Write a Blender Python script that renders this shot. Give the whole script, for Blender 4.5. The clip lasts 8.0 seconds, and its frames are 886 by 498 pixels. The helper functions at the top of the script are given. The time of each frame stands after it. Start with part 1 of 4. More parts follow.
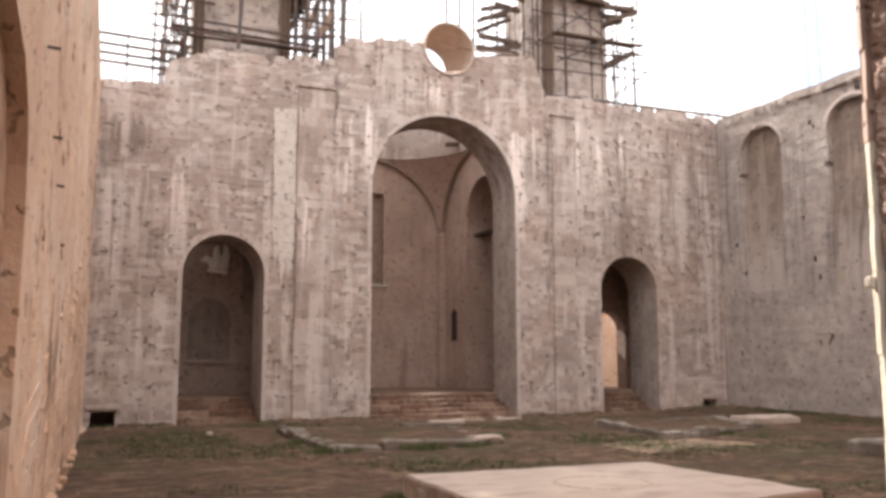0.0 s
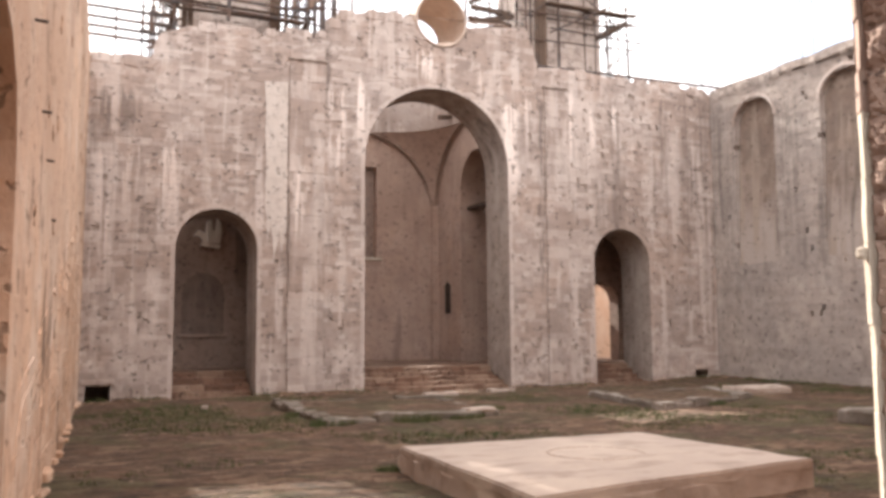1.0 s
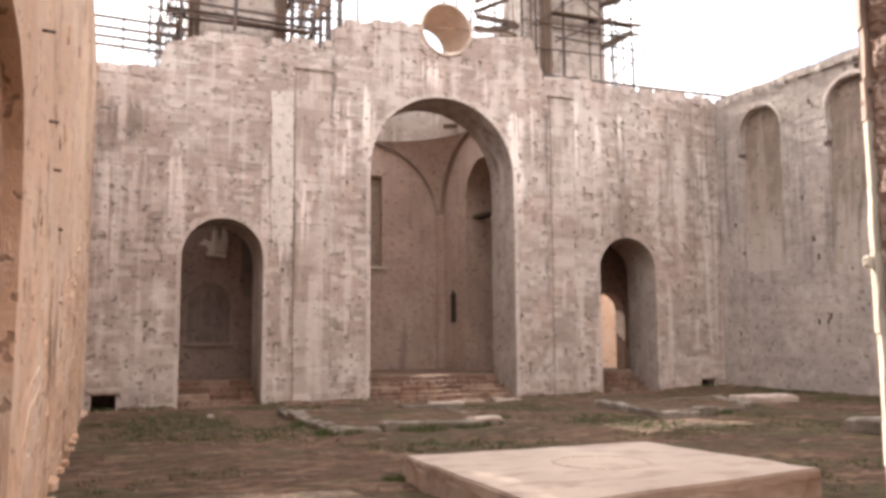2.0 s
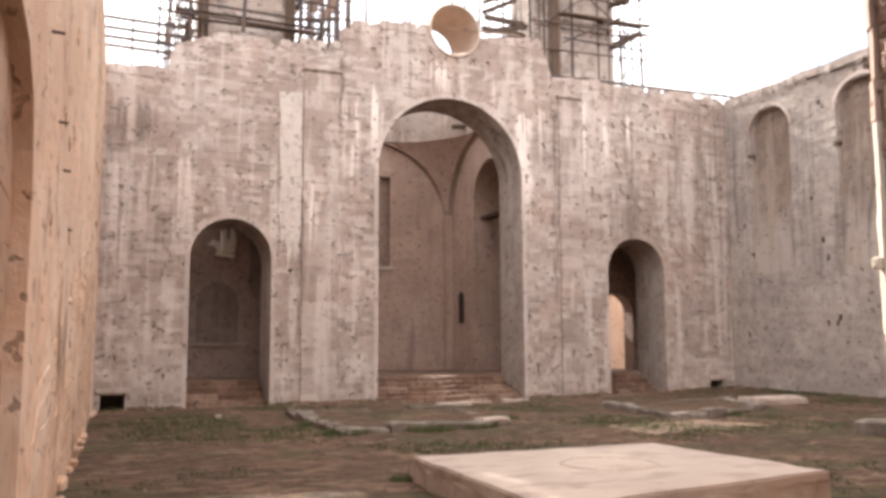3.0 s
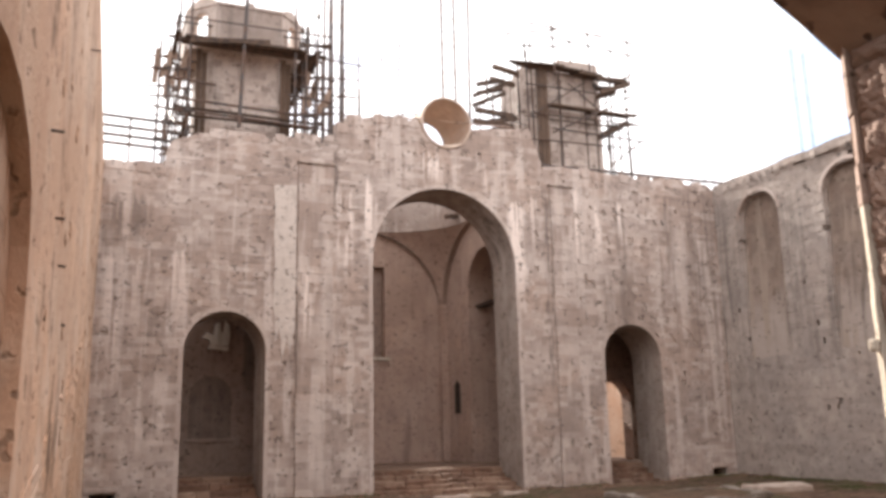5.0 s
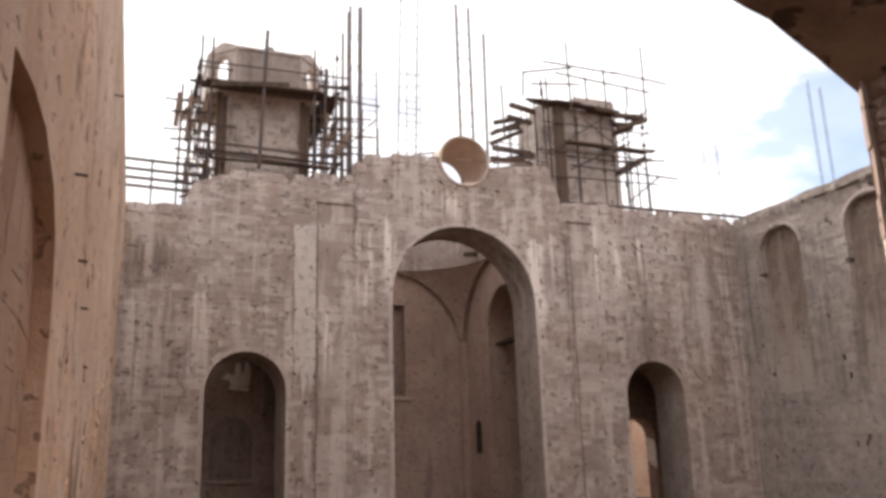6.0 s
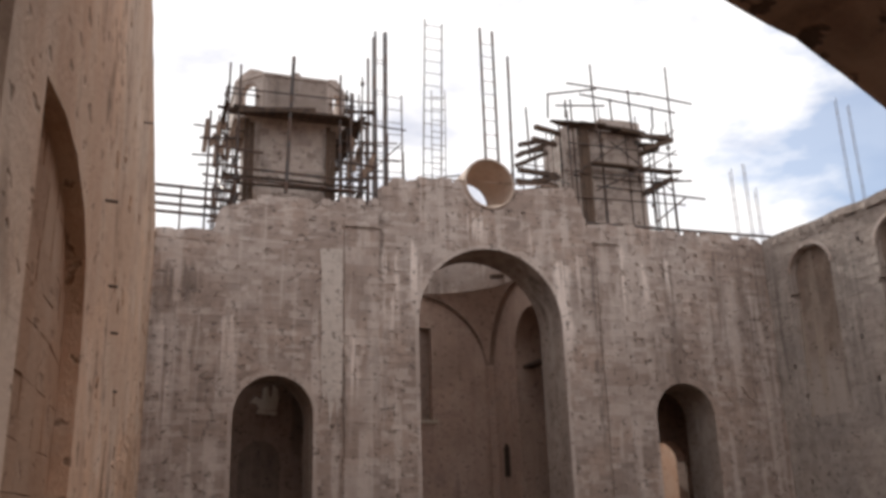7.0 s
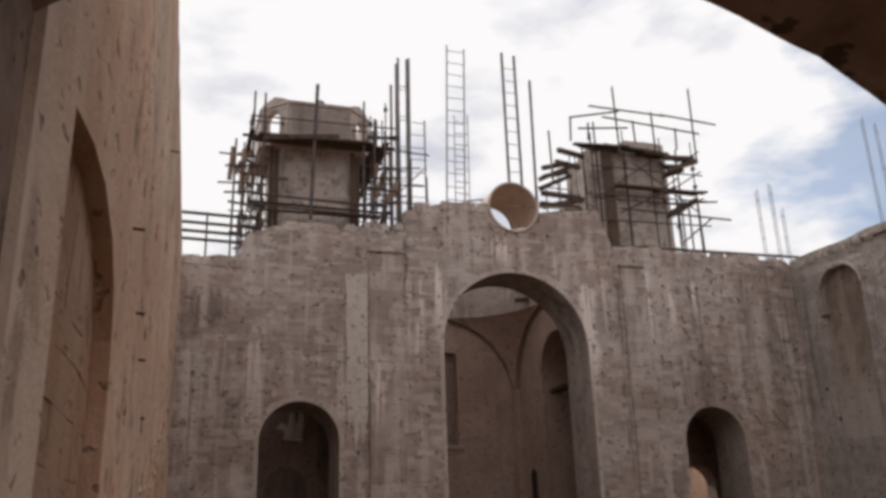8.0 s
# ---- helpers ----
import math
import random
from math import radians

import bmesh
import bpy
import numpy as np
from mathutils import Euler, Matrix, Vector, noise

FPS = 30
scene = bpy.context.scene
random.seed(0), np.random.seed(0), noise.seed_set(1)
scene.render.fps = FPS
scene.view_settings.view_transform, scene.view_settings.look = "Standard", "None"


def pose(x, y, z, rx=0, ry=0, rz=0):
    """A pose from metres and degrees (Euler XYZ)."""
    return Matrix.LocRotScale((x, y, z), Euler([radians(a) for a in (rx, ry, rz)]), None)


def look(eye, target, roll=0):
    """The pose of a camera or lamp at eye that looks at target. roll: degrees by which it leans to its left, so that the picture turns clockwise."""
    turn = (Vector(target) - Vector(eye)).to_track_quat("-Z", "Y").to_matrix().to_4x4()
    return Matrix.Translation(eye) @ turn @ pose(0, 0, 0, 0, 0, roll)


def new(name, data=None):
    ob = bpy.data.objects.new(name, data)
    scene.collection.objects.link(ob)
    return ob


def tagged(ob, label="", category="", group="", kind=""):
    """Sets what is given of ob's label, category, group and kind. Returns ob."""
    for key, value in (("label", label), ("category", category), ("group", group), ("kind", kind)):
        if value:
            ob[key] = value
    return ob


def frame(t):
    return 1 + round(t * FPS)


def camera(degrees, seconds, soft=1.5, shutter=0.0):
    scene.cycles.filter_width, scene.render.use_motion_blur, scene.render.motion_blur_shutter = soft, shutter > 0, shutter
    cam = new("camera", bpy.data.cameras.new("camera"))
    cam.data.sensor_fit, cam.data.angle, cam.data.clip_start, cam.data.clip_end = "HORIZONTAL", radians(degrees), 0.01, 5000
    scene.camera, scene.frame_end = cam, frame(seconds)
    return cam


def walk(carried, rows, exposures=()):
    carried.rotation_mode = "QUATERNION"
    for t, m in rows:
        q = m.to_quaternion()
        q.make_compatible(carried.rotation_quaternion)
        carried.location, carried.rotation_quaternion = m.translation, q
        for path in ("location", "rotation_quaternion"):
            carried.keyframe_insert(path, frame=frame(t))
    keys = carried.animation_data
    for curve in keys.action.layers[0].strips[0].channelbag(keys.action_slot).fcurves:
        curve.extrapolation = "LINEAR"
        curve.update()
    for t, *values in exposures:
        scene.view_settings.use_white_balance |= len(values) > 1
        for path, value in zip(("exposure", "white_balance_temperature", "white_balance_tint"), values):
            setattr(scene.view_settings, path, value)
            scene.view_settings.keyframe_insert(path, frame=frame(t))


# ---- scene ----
# ---- camera ----
cam = camera(54.57, 8.0, soft=3.5)
EYE = 1.6
ROWS = [
    (0.0, 97.6, 0.0, -22.4), (0.5, 96.297, 0.454, -23.035), (1.0, 95.809, 0.374, -22.804),
    (1.5, 96.347, 0.457, -22.694), (3.0, 96.453, 0.248, -21.896), (3.5, 97.745, 0.46, -22.352),
    (4.0, 99.943, 0.718, -22.389), (4.5, 101.267, 0.977, -22.351), (6.0, 104.942, 1.618, -20.707),
    (6.5, 106.191, 1.559, -19.697), (7.0, 106.501, 1.615, -18.901), (7.5, 107.198, 1.771, -17.856),
    (8.0, 108.167, 1.736, -17.165),
]
# the holder sways a little as the view rises
SWAY = [(0.0, 0.0, 0.0), (1.5, 0.003, 0.0), (3.0, 0.008, -0.004), (3.5, 0.005, -0.006), (4.0, 0.0, -0.01), (6.0, 0.0, -0.01), (8.0, 0.003, -0.006)]


def sway(t):
    for (t0, x0, y0), (t1, x1, y1) in zip(SWAY, SWAY[1:]):
        if t <= t1:
            k = (t - t0) / (t1 - t0)
            return x0 + (x1 - x0) * k, y0 + (y1 - y0) * k


walk(cam, [(t, pose(*sway(t), EYE, rx, ry, rz)) for t, rx, ry, rz in ROWS],
     [(0.0, 1.42, 6520, 13), (1.0, 1.60, 6510, 13), (3.5, 1.68, 6510, 13), (4.5, 1.52, 6500, 13), (6.0, 0.70, 6470, 13), (6.5, 0.38, 6430, 13), (7.0, 0.20, 6400, 12), (8.0, -0.10, 6380, 12)])

# ---- light ----
SUN_TO = Vector((-0.08, 1.0, 0.64)).normalized()
world = bpy.data.worlds.new("sky")
scene.world = world
world.use_nodes = True
wt = world.node_tree


def wnode(kind):
    n = wt.nodes.new(kind)
    return n


wbg = wt.nodes["Background"]
wsky = wnode("ShaderNodeTexSky")
wsky.sky_type, wsky.sun_disc = "NISHITA", False
wsky.sun_elevation, wsky.sun_rotation = math.asin(SUN_TO.z), math.atan2(SUN_TO.x, SUN_TO.y)
wco = wnode("ShaderNodeTexCoord")
wmap = wnode("ShaderNodeMapping")
wmap.inputs["Scale"].default_value = (2.2, 2.2, 5.0)
wnoise = wnode("ShaderNodeTexNoise")
wnoise.inputs["Scale"].default_value = 1.3
wnoise.inputs["Detail"].default_value = 7
wnoise.inputs["Roughness"].default_value = 0.55
wdot = wnode("ShaderNodeVectorMath")
wdot.operation = "DOT_PRODUCT"
wdot.inputs[1].default_value = Vector((0.78, 0.62, 0.37)).normalized()
wclear = wnode("ShaderNodeMapRange")
wclear.inputs["From Min"].default_value, wclear.inputs["From Max"].default_value = 0.945, 0.998
wclear.inputs["To Min"].default_value, wclear.inputs["To Max"].default_value = 0.30, 0.0
wsum = wnode("ShaderNodeMath")
wsum.operation = "ADD"
wramp = wnode("ShaderNodeValToRGB")
wramp.color_ramp.elements[0].color = (0.22, 0.22, 0.22, 1)
wramp.color_ramp.elements[0].position, wramp.color_ramp.elements[1].position = 0.47, 0.57
wcloud = wnode("ShaderNodeBackground")
wcloud.inputs[0].default_value, wcloud.inputs[1].default_value = (1.0, 0.97, 0.94, 1), 1.05
wbelly = wnode("ShaderNodeTexNoise")
wbelly.inputs["Scale"].default_value = 2.4
wbelly.inputs["Detail"].default_value = 6
wshade = wnode("ShaderNodeValToRGB")
wshade.color_ramp.elements[0].position, wshade.color_ramp.elements[1].position = 0.34, 0.50
wshade.color_ramp.elements[0].color, wshade.color_ramp.elements[1].color = (0.60, 0.62, 0.69, 1), (1.0, 0.98, 0.955, 1)
wt.links.new(wmap.outputs[0], wbelly.inputs["Vector"])
wt.links.new(wbelly.outputs["Fac"], wshade.inputs[0])
wt.links.new(wshade.outputs[0], wcloud.inputs[0])
wmix = wnode("ShaderNodeMixShader")
wt.links.new(wco.outputs["Generated"], wmap.inputs[0])
wt.links.new(wmap.outputs[0], wnoise.inputs["Vector"])
wt.links.new(wco.outputs["Generated"], wdot.inputs[0])
wt.links.new(wdot.outputs["Value"], wclear.inputs["Value"])
wt.links.new(wnoise.outputs["Fac"], wsum.inputs[0])
wt.links.new(wclear.outputs[0], wsum.inputs[1])
wt.links.new(wsum.outputs[0], wramp.inputs[0])
wt.links.new(wsky.outputs[0], wbg.inputs[0])
wbg.inputs[1].default_value = 0.115
wt.links.new(wramp.outputs[0], wmix.inputs[0])
wt.links.new(wbg.outputs[0], wmix.inputs[1])
wt.links.new(wcloud.outputs[0], wmix.inputs[2])
wt.links.new(wmix.outputs[0], wt.nodes["World Output"].inputs[0])
sun = new("sun", bpy.data.lights.new("sun", "SUN"))
sun.data.energy, sun.data.angle, sun.data.color = 5.0, radians(0.5), (1.0, 0.93, 0.82)
sun.matrix_world = look(SUN_TO * 60, (0, 0, 0))


# ---- materials ----
class Nodes:
    """A small builder for one procedural material, textured by place in metres."""

    def __init__(self, name, rough=0.9, metal=0.0, grain=(1, 1, 1)):
        self.grain = grain
        self.m = bpy.data.materials.new(name)
        self.m.use_nodes = True
        self.t = self.m.node_tree
        self.b = self.t.nodes["Principled BSDF"]
        self.b.inputs["Roughness"].default_value = rough
        self.b.inputs["Metallic"].default_value = metal
        self.b.inputs["Specular IOR Level"].default_value = 0.25
        self.pos = self.t.nodes.new("ShaderNodeNewGeometry")

    def noise(self, scale, stretch=(1, 1, 1), detail=5, rough=0.6, shift=0.0):
        mp = self.t.nodes.new("ShaderNodeMapping")
        mp.inputs["Scale"].default_value = [scale * s * g for s, g in zip(stretch, self.grain)]
        mp.inputs["Location"].default_value = (shift, shift * 0.7, shift * 1.3)
        n = self.t.nodes.new("ShaderNodeTexNoise")
        n.inputs["Scale"].default_value = 1.0
        n.inputs["Detail"].default_value = detail
        n.inputs["Roughness"].default_value = rough
        self.t.links.new(self.pos.outputs["Position"], mp.inputs[0])
        self.t.links.new(mp.outputs[0], n.inputs["Vector"])
        return n.outputs["Fac"]

    def ramp(self, fac, lo, hi, to=1.0):
        r = self.t.nodes.new("ShaderNodeMapRange")
        r.interpolation_type = "SMOOTHSTEP"
        for k, v in (("From Min", lo), ("From Max", hi), ("To Min", 0.0), ("To Max", to)):
            r.inputs[k].default_value = v
        self.t.links.new(fac, r.inputs["Value"])
        return r.outputs[0]

    def mix(self, fac, a, b, blend="MIX"):
        n = self.t.nodes.new("ShaderNodeMix")
        n.data_type, n.blend_type = "RGBA", blend
        for sock, v in ((n.inputs["Factor"], fac), (n.inputs["A"], a), (n.inputs["B"], b)):
            if isinstance(v, tuple):
                sock.default_value = (*v, 1)
            elif isinstance(v, float):
                sock.default_value = v
            else:
                self.t.links.new(v, sock)
        return n.outputs["Result"]

    def math(self, op, a, b):
        n = self.t.nodes.new("ShaderNodeMath")
        n.operation = op
        for i, v in enumerate((a, b)):
            if isinstance(v, float):
                n.inputs[i].default_value = v
            else:
                self.t.links.new(v, n.inputs[i])
        return n.outputs[0]

    def chance(self):
        """A number of its own for every piece, joined or not."""
        oi = self.t.nodes.new("ShaderNodeObjectInfo")
        s = self.math("ADD", self.pos.outputs["Random Per Island"], oi.outputs["Random"])
        return self.math("FRACT", s, 0.0)

    def done(self, col, height=None, strength=0.5, dist=0.02):
        self.t.links.new(col, self.b.inputs["Base Color"])
        if height is not None:
            bp = self.t.nodes.new("ShaderNodeBump")
            bp.inputs["Strength"].default_value = strength
            bp.inputs["Distance"].default_value = dist
            self.t.links.new(height, bp.inputs["Height"])
            self.t.links.new(bp.outputs[0], self.b.inputs["Normal"])
        return self.m


def runs_mask(k, runs, axis, length):
    """Where wash or damp runs down a wall: each run is (place along it, half width, top, foot, strength)."""
    xyz = k.t.nodes.new("ShaderNodeSeparateXYZ")
    k.t.links.new(k.pos.outputs["Position"], xyz.inputs[0])
    along = k.math("ADD", xyz.outputs[axis], k.math("MULTIPLY", k.math("SUBTRACT", k.noise(1.6, detail=3, shift=51.0), 0.5), 0.5))
    up = k.math("ADD", xyz.outputs["Z"], k.math("MULTIPLY", k.math("SUBTRACT", k.noise(5.0, (1, 1, 0.05), 3, 0.5, 57.0), 0.5), 1.8))
    total = None
    runs = sorted(runs)
    for first in range(2):
        rp = k.t.nodes.new("ShaderNodeValToRGB")
        els = rp.color_ramp.elements
        stops = []
        for u, w, top, foot, force in runs[first::2][:7]:
            for d, v in ((-1.0, 0.0), (-0.45, force), (0.45, force), (1.0, 0.0)):
                stops.append((min(0.999, max(0.001, (u + d * w) / length)), (v, top / 12, foot / 12, 1)))
        stops.sort(key=lambda q: q[0])
        els[0].position, els[0].color = stops[0]
        els[1].position, els[1].color = stops[-1]
        for p, c in stops[1:-1]:
            els.new(p).color = c
        k.t.links.new(k.math("DIVIDE", along, float(length)), rp.inputs[0])
        rgb = k.t.nodes.new("ShaderNodeSeparateColor")
        k.t.links.new(rp.outputs[0], rgb.inputs[0])
        top, foot = k.math("MULTIPLY", rgb.outputs[1], 12.0), k.math("MULTIPLY", rgb.outputs[2], 12.0)
        below = k.ramp(k.math("SUBTRACT", top, up), -0.08, 0.12)
        part_way = k.math("DIVIDE", k.math("SUBTRACT", up, foot), k.math("MAXIMUM", k.math("SUBTRACT", top, foot), 0.3))
        m = k.math("MULTIPLY", rgb.outputs[0], k.math("MULTIPLY", below, k.ramp(part_way, -0.1, 0.6)))
        total = m if total is None else k.math("MAXIMUM", total, m)
    fibre = k.ramp(k.noise(6.5, (1, 1, 0.05), 4, 0.6, 61.0), 0.45, 0.54)
    return k.math("MULTIPLY", total, fibre)


def rubble(name, a, b, pale, dark, streak=0.78, stain=0.6, vary=0.38, pock=0.6, flow=(1, 1, 0.07), grain=(1, 1, 1), wash=(), damp_runs=(), axis="X", length=20.5, zones=0.0, foot=None):
    """Old limestone with lime wash running down it, damp streaks and pitted faces."""
    k = Nodes(name, grain=grain)
    a, b, pale, dark = (tuple(0.86 * c for c in q) for q in (a, b, pale, dark))
    col = k.mix(k.ramp(k.noise(0.55, detail=6), 0.35, 0.65), a, b)
    col = k.mix(k.ramp(k.noise(4.5, detail=6, shift=3.1), 0.46, 0.66, 0.45), col, dark)
    col = k.mix(k.ramp(k.noise(1.3, detail=5, shift=33.0), 0.5, 0.66, 0.55), col, pale)
    if zones:
        col = k.mix(k.ramp(k.noise(0.24, (1, 1, 1.3), 4, 0.55, 71.0), 0.46, 0.6, float(zones)), col, tuple(0.5 * (p + q) for p, q in zip(a, dark)))
        col = k.mix(k.ramp(k.noise(0.3, (1, 1, 1.2), 4, 0.6, 81.0), 0.5, 0.64, 0.7 * zones), col, tuple(0.5 * (p + q) for p, q in zip(b, pale)))
    # blends into the foot colour below a ragged height
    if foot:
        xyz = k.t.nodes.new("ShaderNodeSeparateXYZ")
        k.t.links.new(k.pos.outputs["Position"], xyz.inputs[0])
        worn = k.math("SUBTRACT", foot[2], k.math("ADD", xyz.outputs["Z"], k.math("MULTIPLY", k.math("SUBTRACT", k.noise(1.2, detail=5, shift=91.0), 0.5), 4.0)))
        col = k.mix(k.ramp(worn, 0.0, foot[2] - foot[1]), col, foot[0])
    if vary:
        col = k.mix(k.ramp(k.chance(), 0.55, 1.0, vary), col, pale)
        col = k.mix(k.ramp(k.chance(), 0.35, 0.0, vary), col, dark)
    run = k.math("MULTIPLY", k.ramp(k.noise(2.6, flow, 4, 0.55, 7.7), 0.49, 0.60), k.ramp(k.noise(0.5, (1, 1, 0.8), 3, 0.5, 1.9), 0.40, 0.56))
    col = k.mix(k.math("MULTIPLY", run, float(streak)), col, pale)
    damp = k.math("MULTIPLY", k.ramp(k.noise(1.7, (flow[0], flow[1], flow[2] * 1.3), 4, 0.6, 21.0), 0.53, 0.68), k.ramp(k.noise(0.35, (1, 1, 0.6), 3, 0.5, 11.0), 0.42, 0.62))
    col = k.mix(k.math("MULTIPLY", damp, float(stain)), col, tuple(0.55 * c for c in dark))
    if wash:
        col = k.mix(runs_mask(k, wash, axis, length), col, tuple(min(0.8, 1.28 * c) for c in pale))
    if damp_runs:
        col = k.mix(runs_mask(k, damp_runs, axis, length), col, tuple(0.7 * c for c in dark))
    pit = k.ramp(k.noise(6.5, (1, 1, 1.3), 2, 0.5, 5.0), 0.62, 0.69)
    col = k.mix(k.math("MULTIPLY", pit, float(pock)), col, tuple(0.35 * c for c in dark))
    h = k.math("SUBTRACT", k.noise(30.0, detail=6, rough=0.7), k.math("MULTIPLY", pit, 1.6 * min(1.0, 2 * pock)))
    h = k.math("ADD", h, k.math("MULTIPLY", k.noise(5.0, detail=4), 1.5))
    return k.done(col, h, 0.55, 0.03)


WASH = [(0.4, 0.3, 6.5, 3.6, 0.6), (1.1, 0.5, 6.4, 4.2, 0.4), (2.1, 0.3, 6.8, 4.0, 0.6), (5.6, 0.22, 6.5, 4.4, 0.75),
        (6.7, 0.36, 9.0, 6.0, 0.95), (7.45, 0.3, 9.3, 7.0, 0.9), (9.6, 0.5, 10.4, 9.3, 0.85), (11.5, 0.35, 9.9, 8.8, 0.6),
        (12.45, 0.36, 9.0, 5.2, 1.0), (13.15, 0.2, 9.2, 7.2, 0.6), (14.75, 0.22, 9.6, 6.6, 0.9), (15.5, 0.18, 9.0, 7.0, 0.85),
        (16.4, 0.25, 9.4, 7.7, 0.8), (17.3, 0.2, 9.1, 7.4, 0.5)]
DAMP = [(18.3, 0.4, 9.8, 3.0, 0.5), (6.45, 0.14, 10.2, 1.0, 0.7), (13.6, 0.12, 9.6, 0.2, 0.75), (0.7, 0.7, 8.2, 6.7, 0.7), (19.8, 0.9, 9.9, 1.0, 0.42), (5.35, 0.1, 6.0, 0.2, 0.6)]
M_STONE = rubble("old_limestone", (0.475, 0.36, 0.30), (0.40, 0.322, 0.284), (0.68, 0.585, 0.53), (0.27, 0.21, 0.182), streak=0.55, stain=0.5, vary=0.42, zones=0.9, wash=WASH, damp_runs=DAMP)
M_STONE_GREY = rubble("grey_limestone", (0.435, 0.36, 0.315), (0.365, 0.31, 0.28), (0.55, 0.475, 0.42), (0.23, 0.195, 0.175), streak=0.3, stain=0.6, vary=0.25, axis="Y", length=25.0, damp_runs=[(23.4, 0.9, 9.6, 1.0, 0.3), (20.5, 0.6, 9.0, 3.0, 0.45), (17.0, 0.5, 8.6, 3.0, 0.4), (12.5, 0.8, 7.0, 1.5, 0.4)])
# darker than the wall, close to the wall colour at its foot
M_NICHE = rubble("niche_brown", (0.245, 0.175, 0.138), (0.22, 0.165, 0.135), (0.36, 0.285, 0.23), (0.16, 0.125, 0.1), foot=((0.365, 0.305, 0.268), 4.2, 7.4), vary=0.0, stain=0.8)
M_CORE = rubble("wall_core", (0.43, 0.345, 0.295), (0.36, 0.295, 0.26), (0.52, 0.44, 0.385), (0.2, 0.155, 0.13), vary=0.0)
M_INNER = rubble("chancel_plaster", (0.64, 0.465, 0.375), (0.54, 0.40, 0.335), (0.70, 0.55, 0.47), (0.36, 0.265, 0.22), streak=0.3, stain=0.5, vary=0.0, zones=0.8)
# plaster darkened for the dim rooms, and for shade on bands and recess
M_ROOM = rubble("room_shade_plaster", (0.42, 0.305, 0.25), (0.35, 0.26, 0.22), (0.42, 0.33, 0.28), (0.2, 0.15, 0.125), streak=0.3, vary=0.0)
M_PLASTER = rubble("lime_plaster", (0.74, 0.465, 0.31), (0.55, 0.355, 0.25), (0.74, 0.60, 0.49), (0.32, 0.195, 0.125), streak=0.25, stain=0.85, vary=0.2, pock=0.55, zones=1.0, flow=(1, 1.2, 0.5), grain=(1, 0.6, 0.8), axis="Y", length=25.0,
                  damp_runs=[(9.3, 0.7, 8.5, 3.0, 0.3), (4.3, 0.6, 7.0, 3.9, 0.45), (13.8, 1.2, 9.0, 4.0, 0.3), (19.4, 1.4, 9.0, 4.0, 0.3), (23.0, 0.8, 9.0, 2.0, 0.4)])
M_OCHRE = rubble("ochre_plaster", (0.47, 0.285, 0.19), (0.40, 0.24, 0.155), (0.5, 0.36, 0.27), (0.27, 0.165, 0.11), streak=0.3, vary=0.3, pock=0.3, zones=0.7, grain=(1, 0.6, 0.8))
M_BROWN = rubble("brown_masonry", (0.30, 0.19, 0.14), (0.24, 0.15, 0.11), (0.42, 0.30, 0.23), (0.13, 0.08, 0.06), streak=0.25, vary=0.35, pock=0.8)
M_JAMB = rubble("rosy_rubble", (0.46, 0.325, 0.265), (0.38, 0.265, 0.215), (0.55, 0.42, 0.355), (0.18, 0.115, 0.09), streak=0.2, vary=0.4, pock=0.75)
M_QUOIN = rubble("pale_quoin", (0.66, 0.58, 0.48), (0.58, 0.5, 0.41), (0.74, 0.67, 0.57), (0.4, 0.33, 0.26), streak=0.2, stain=0.1, vary=0.3, pock=0.3)
M_TOWER = rubble("tower_stone", (0.56, 0.46, 0.405), (0.49, 0.41, 0.365), (0.68, 0.59, 0.53), (0.24, 0.19, 0.165), streak=0.4, stain=0.5, vary=0.6)
M_STEP = rubble("step_brick", (0.22, 0.125, 0.085), (0.175, 0.105, 0.074), (0.38, 0.27, 0.2), (0.11, 0.062, 0.042), streak=0.0, stain=0.2, vary=0.5)
M_KERB = rubble("kerb_stone", (0.2, 0.16, 0.13), (0.155, 0.125, 0.1), (0.40, 0.345, 0.30), (0.075, 0.062, 0.045), streak=0.0, stain=0.4, vary=0.22)
M_RING = rubble("ring_render", (0.58, 0.45, 0.365), (0.53, 0.41, 0.335), (0.63, 0.51, 0.43), (0.44, 0.34, 0.275), streak=0.2, stain=0.15, vary=0.0, pock=0.15)
M_LIME = rubble("limewash", (0.86, 0.79, 0.71), (0.8, 0.72, 0.64), (0.9, 0.84, 0.77), (0.6, 0.5, 0.43), vary=0.0, pock=0.2)
M_PANEL = rubble("old_panel", (0.30, 0.205, 0.155), (0.24, 0.165, 0.125), (0.38, 0.28, 0.22), (0.13, 0.085, 0.065), streak=0.2, vary=0.4, pock=0.3)
# darker plaster colour that stands for the shade inside recesses
M_RECESS_SHADE = rubble("recess_shade_plaster", (0.27, 0.2, 0.168), (0.235, 0.175, 0.15), (0.32, 0.25, 0.21), (0.16, 0.12, 0.1), vary=0.0)
# near-black colour for the shade inside an opening
M_VOID = rubble("slit_shade", (0.08, 0.058, 0.05), (0.06, 0.045, 0.04), (0.1, 0.08, 0.065), (0.035, 0.025, 0.022), vary=0.0)


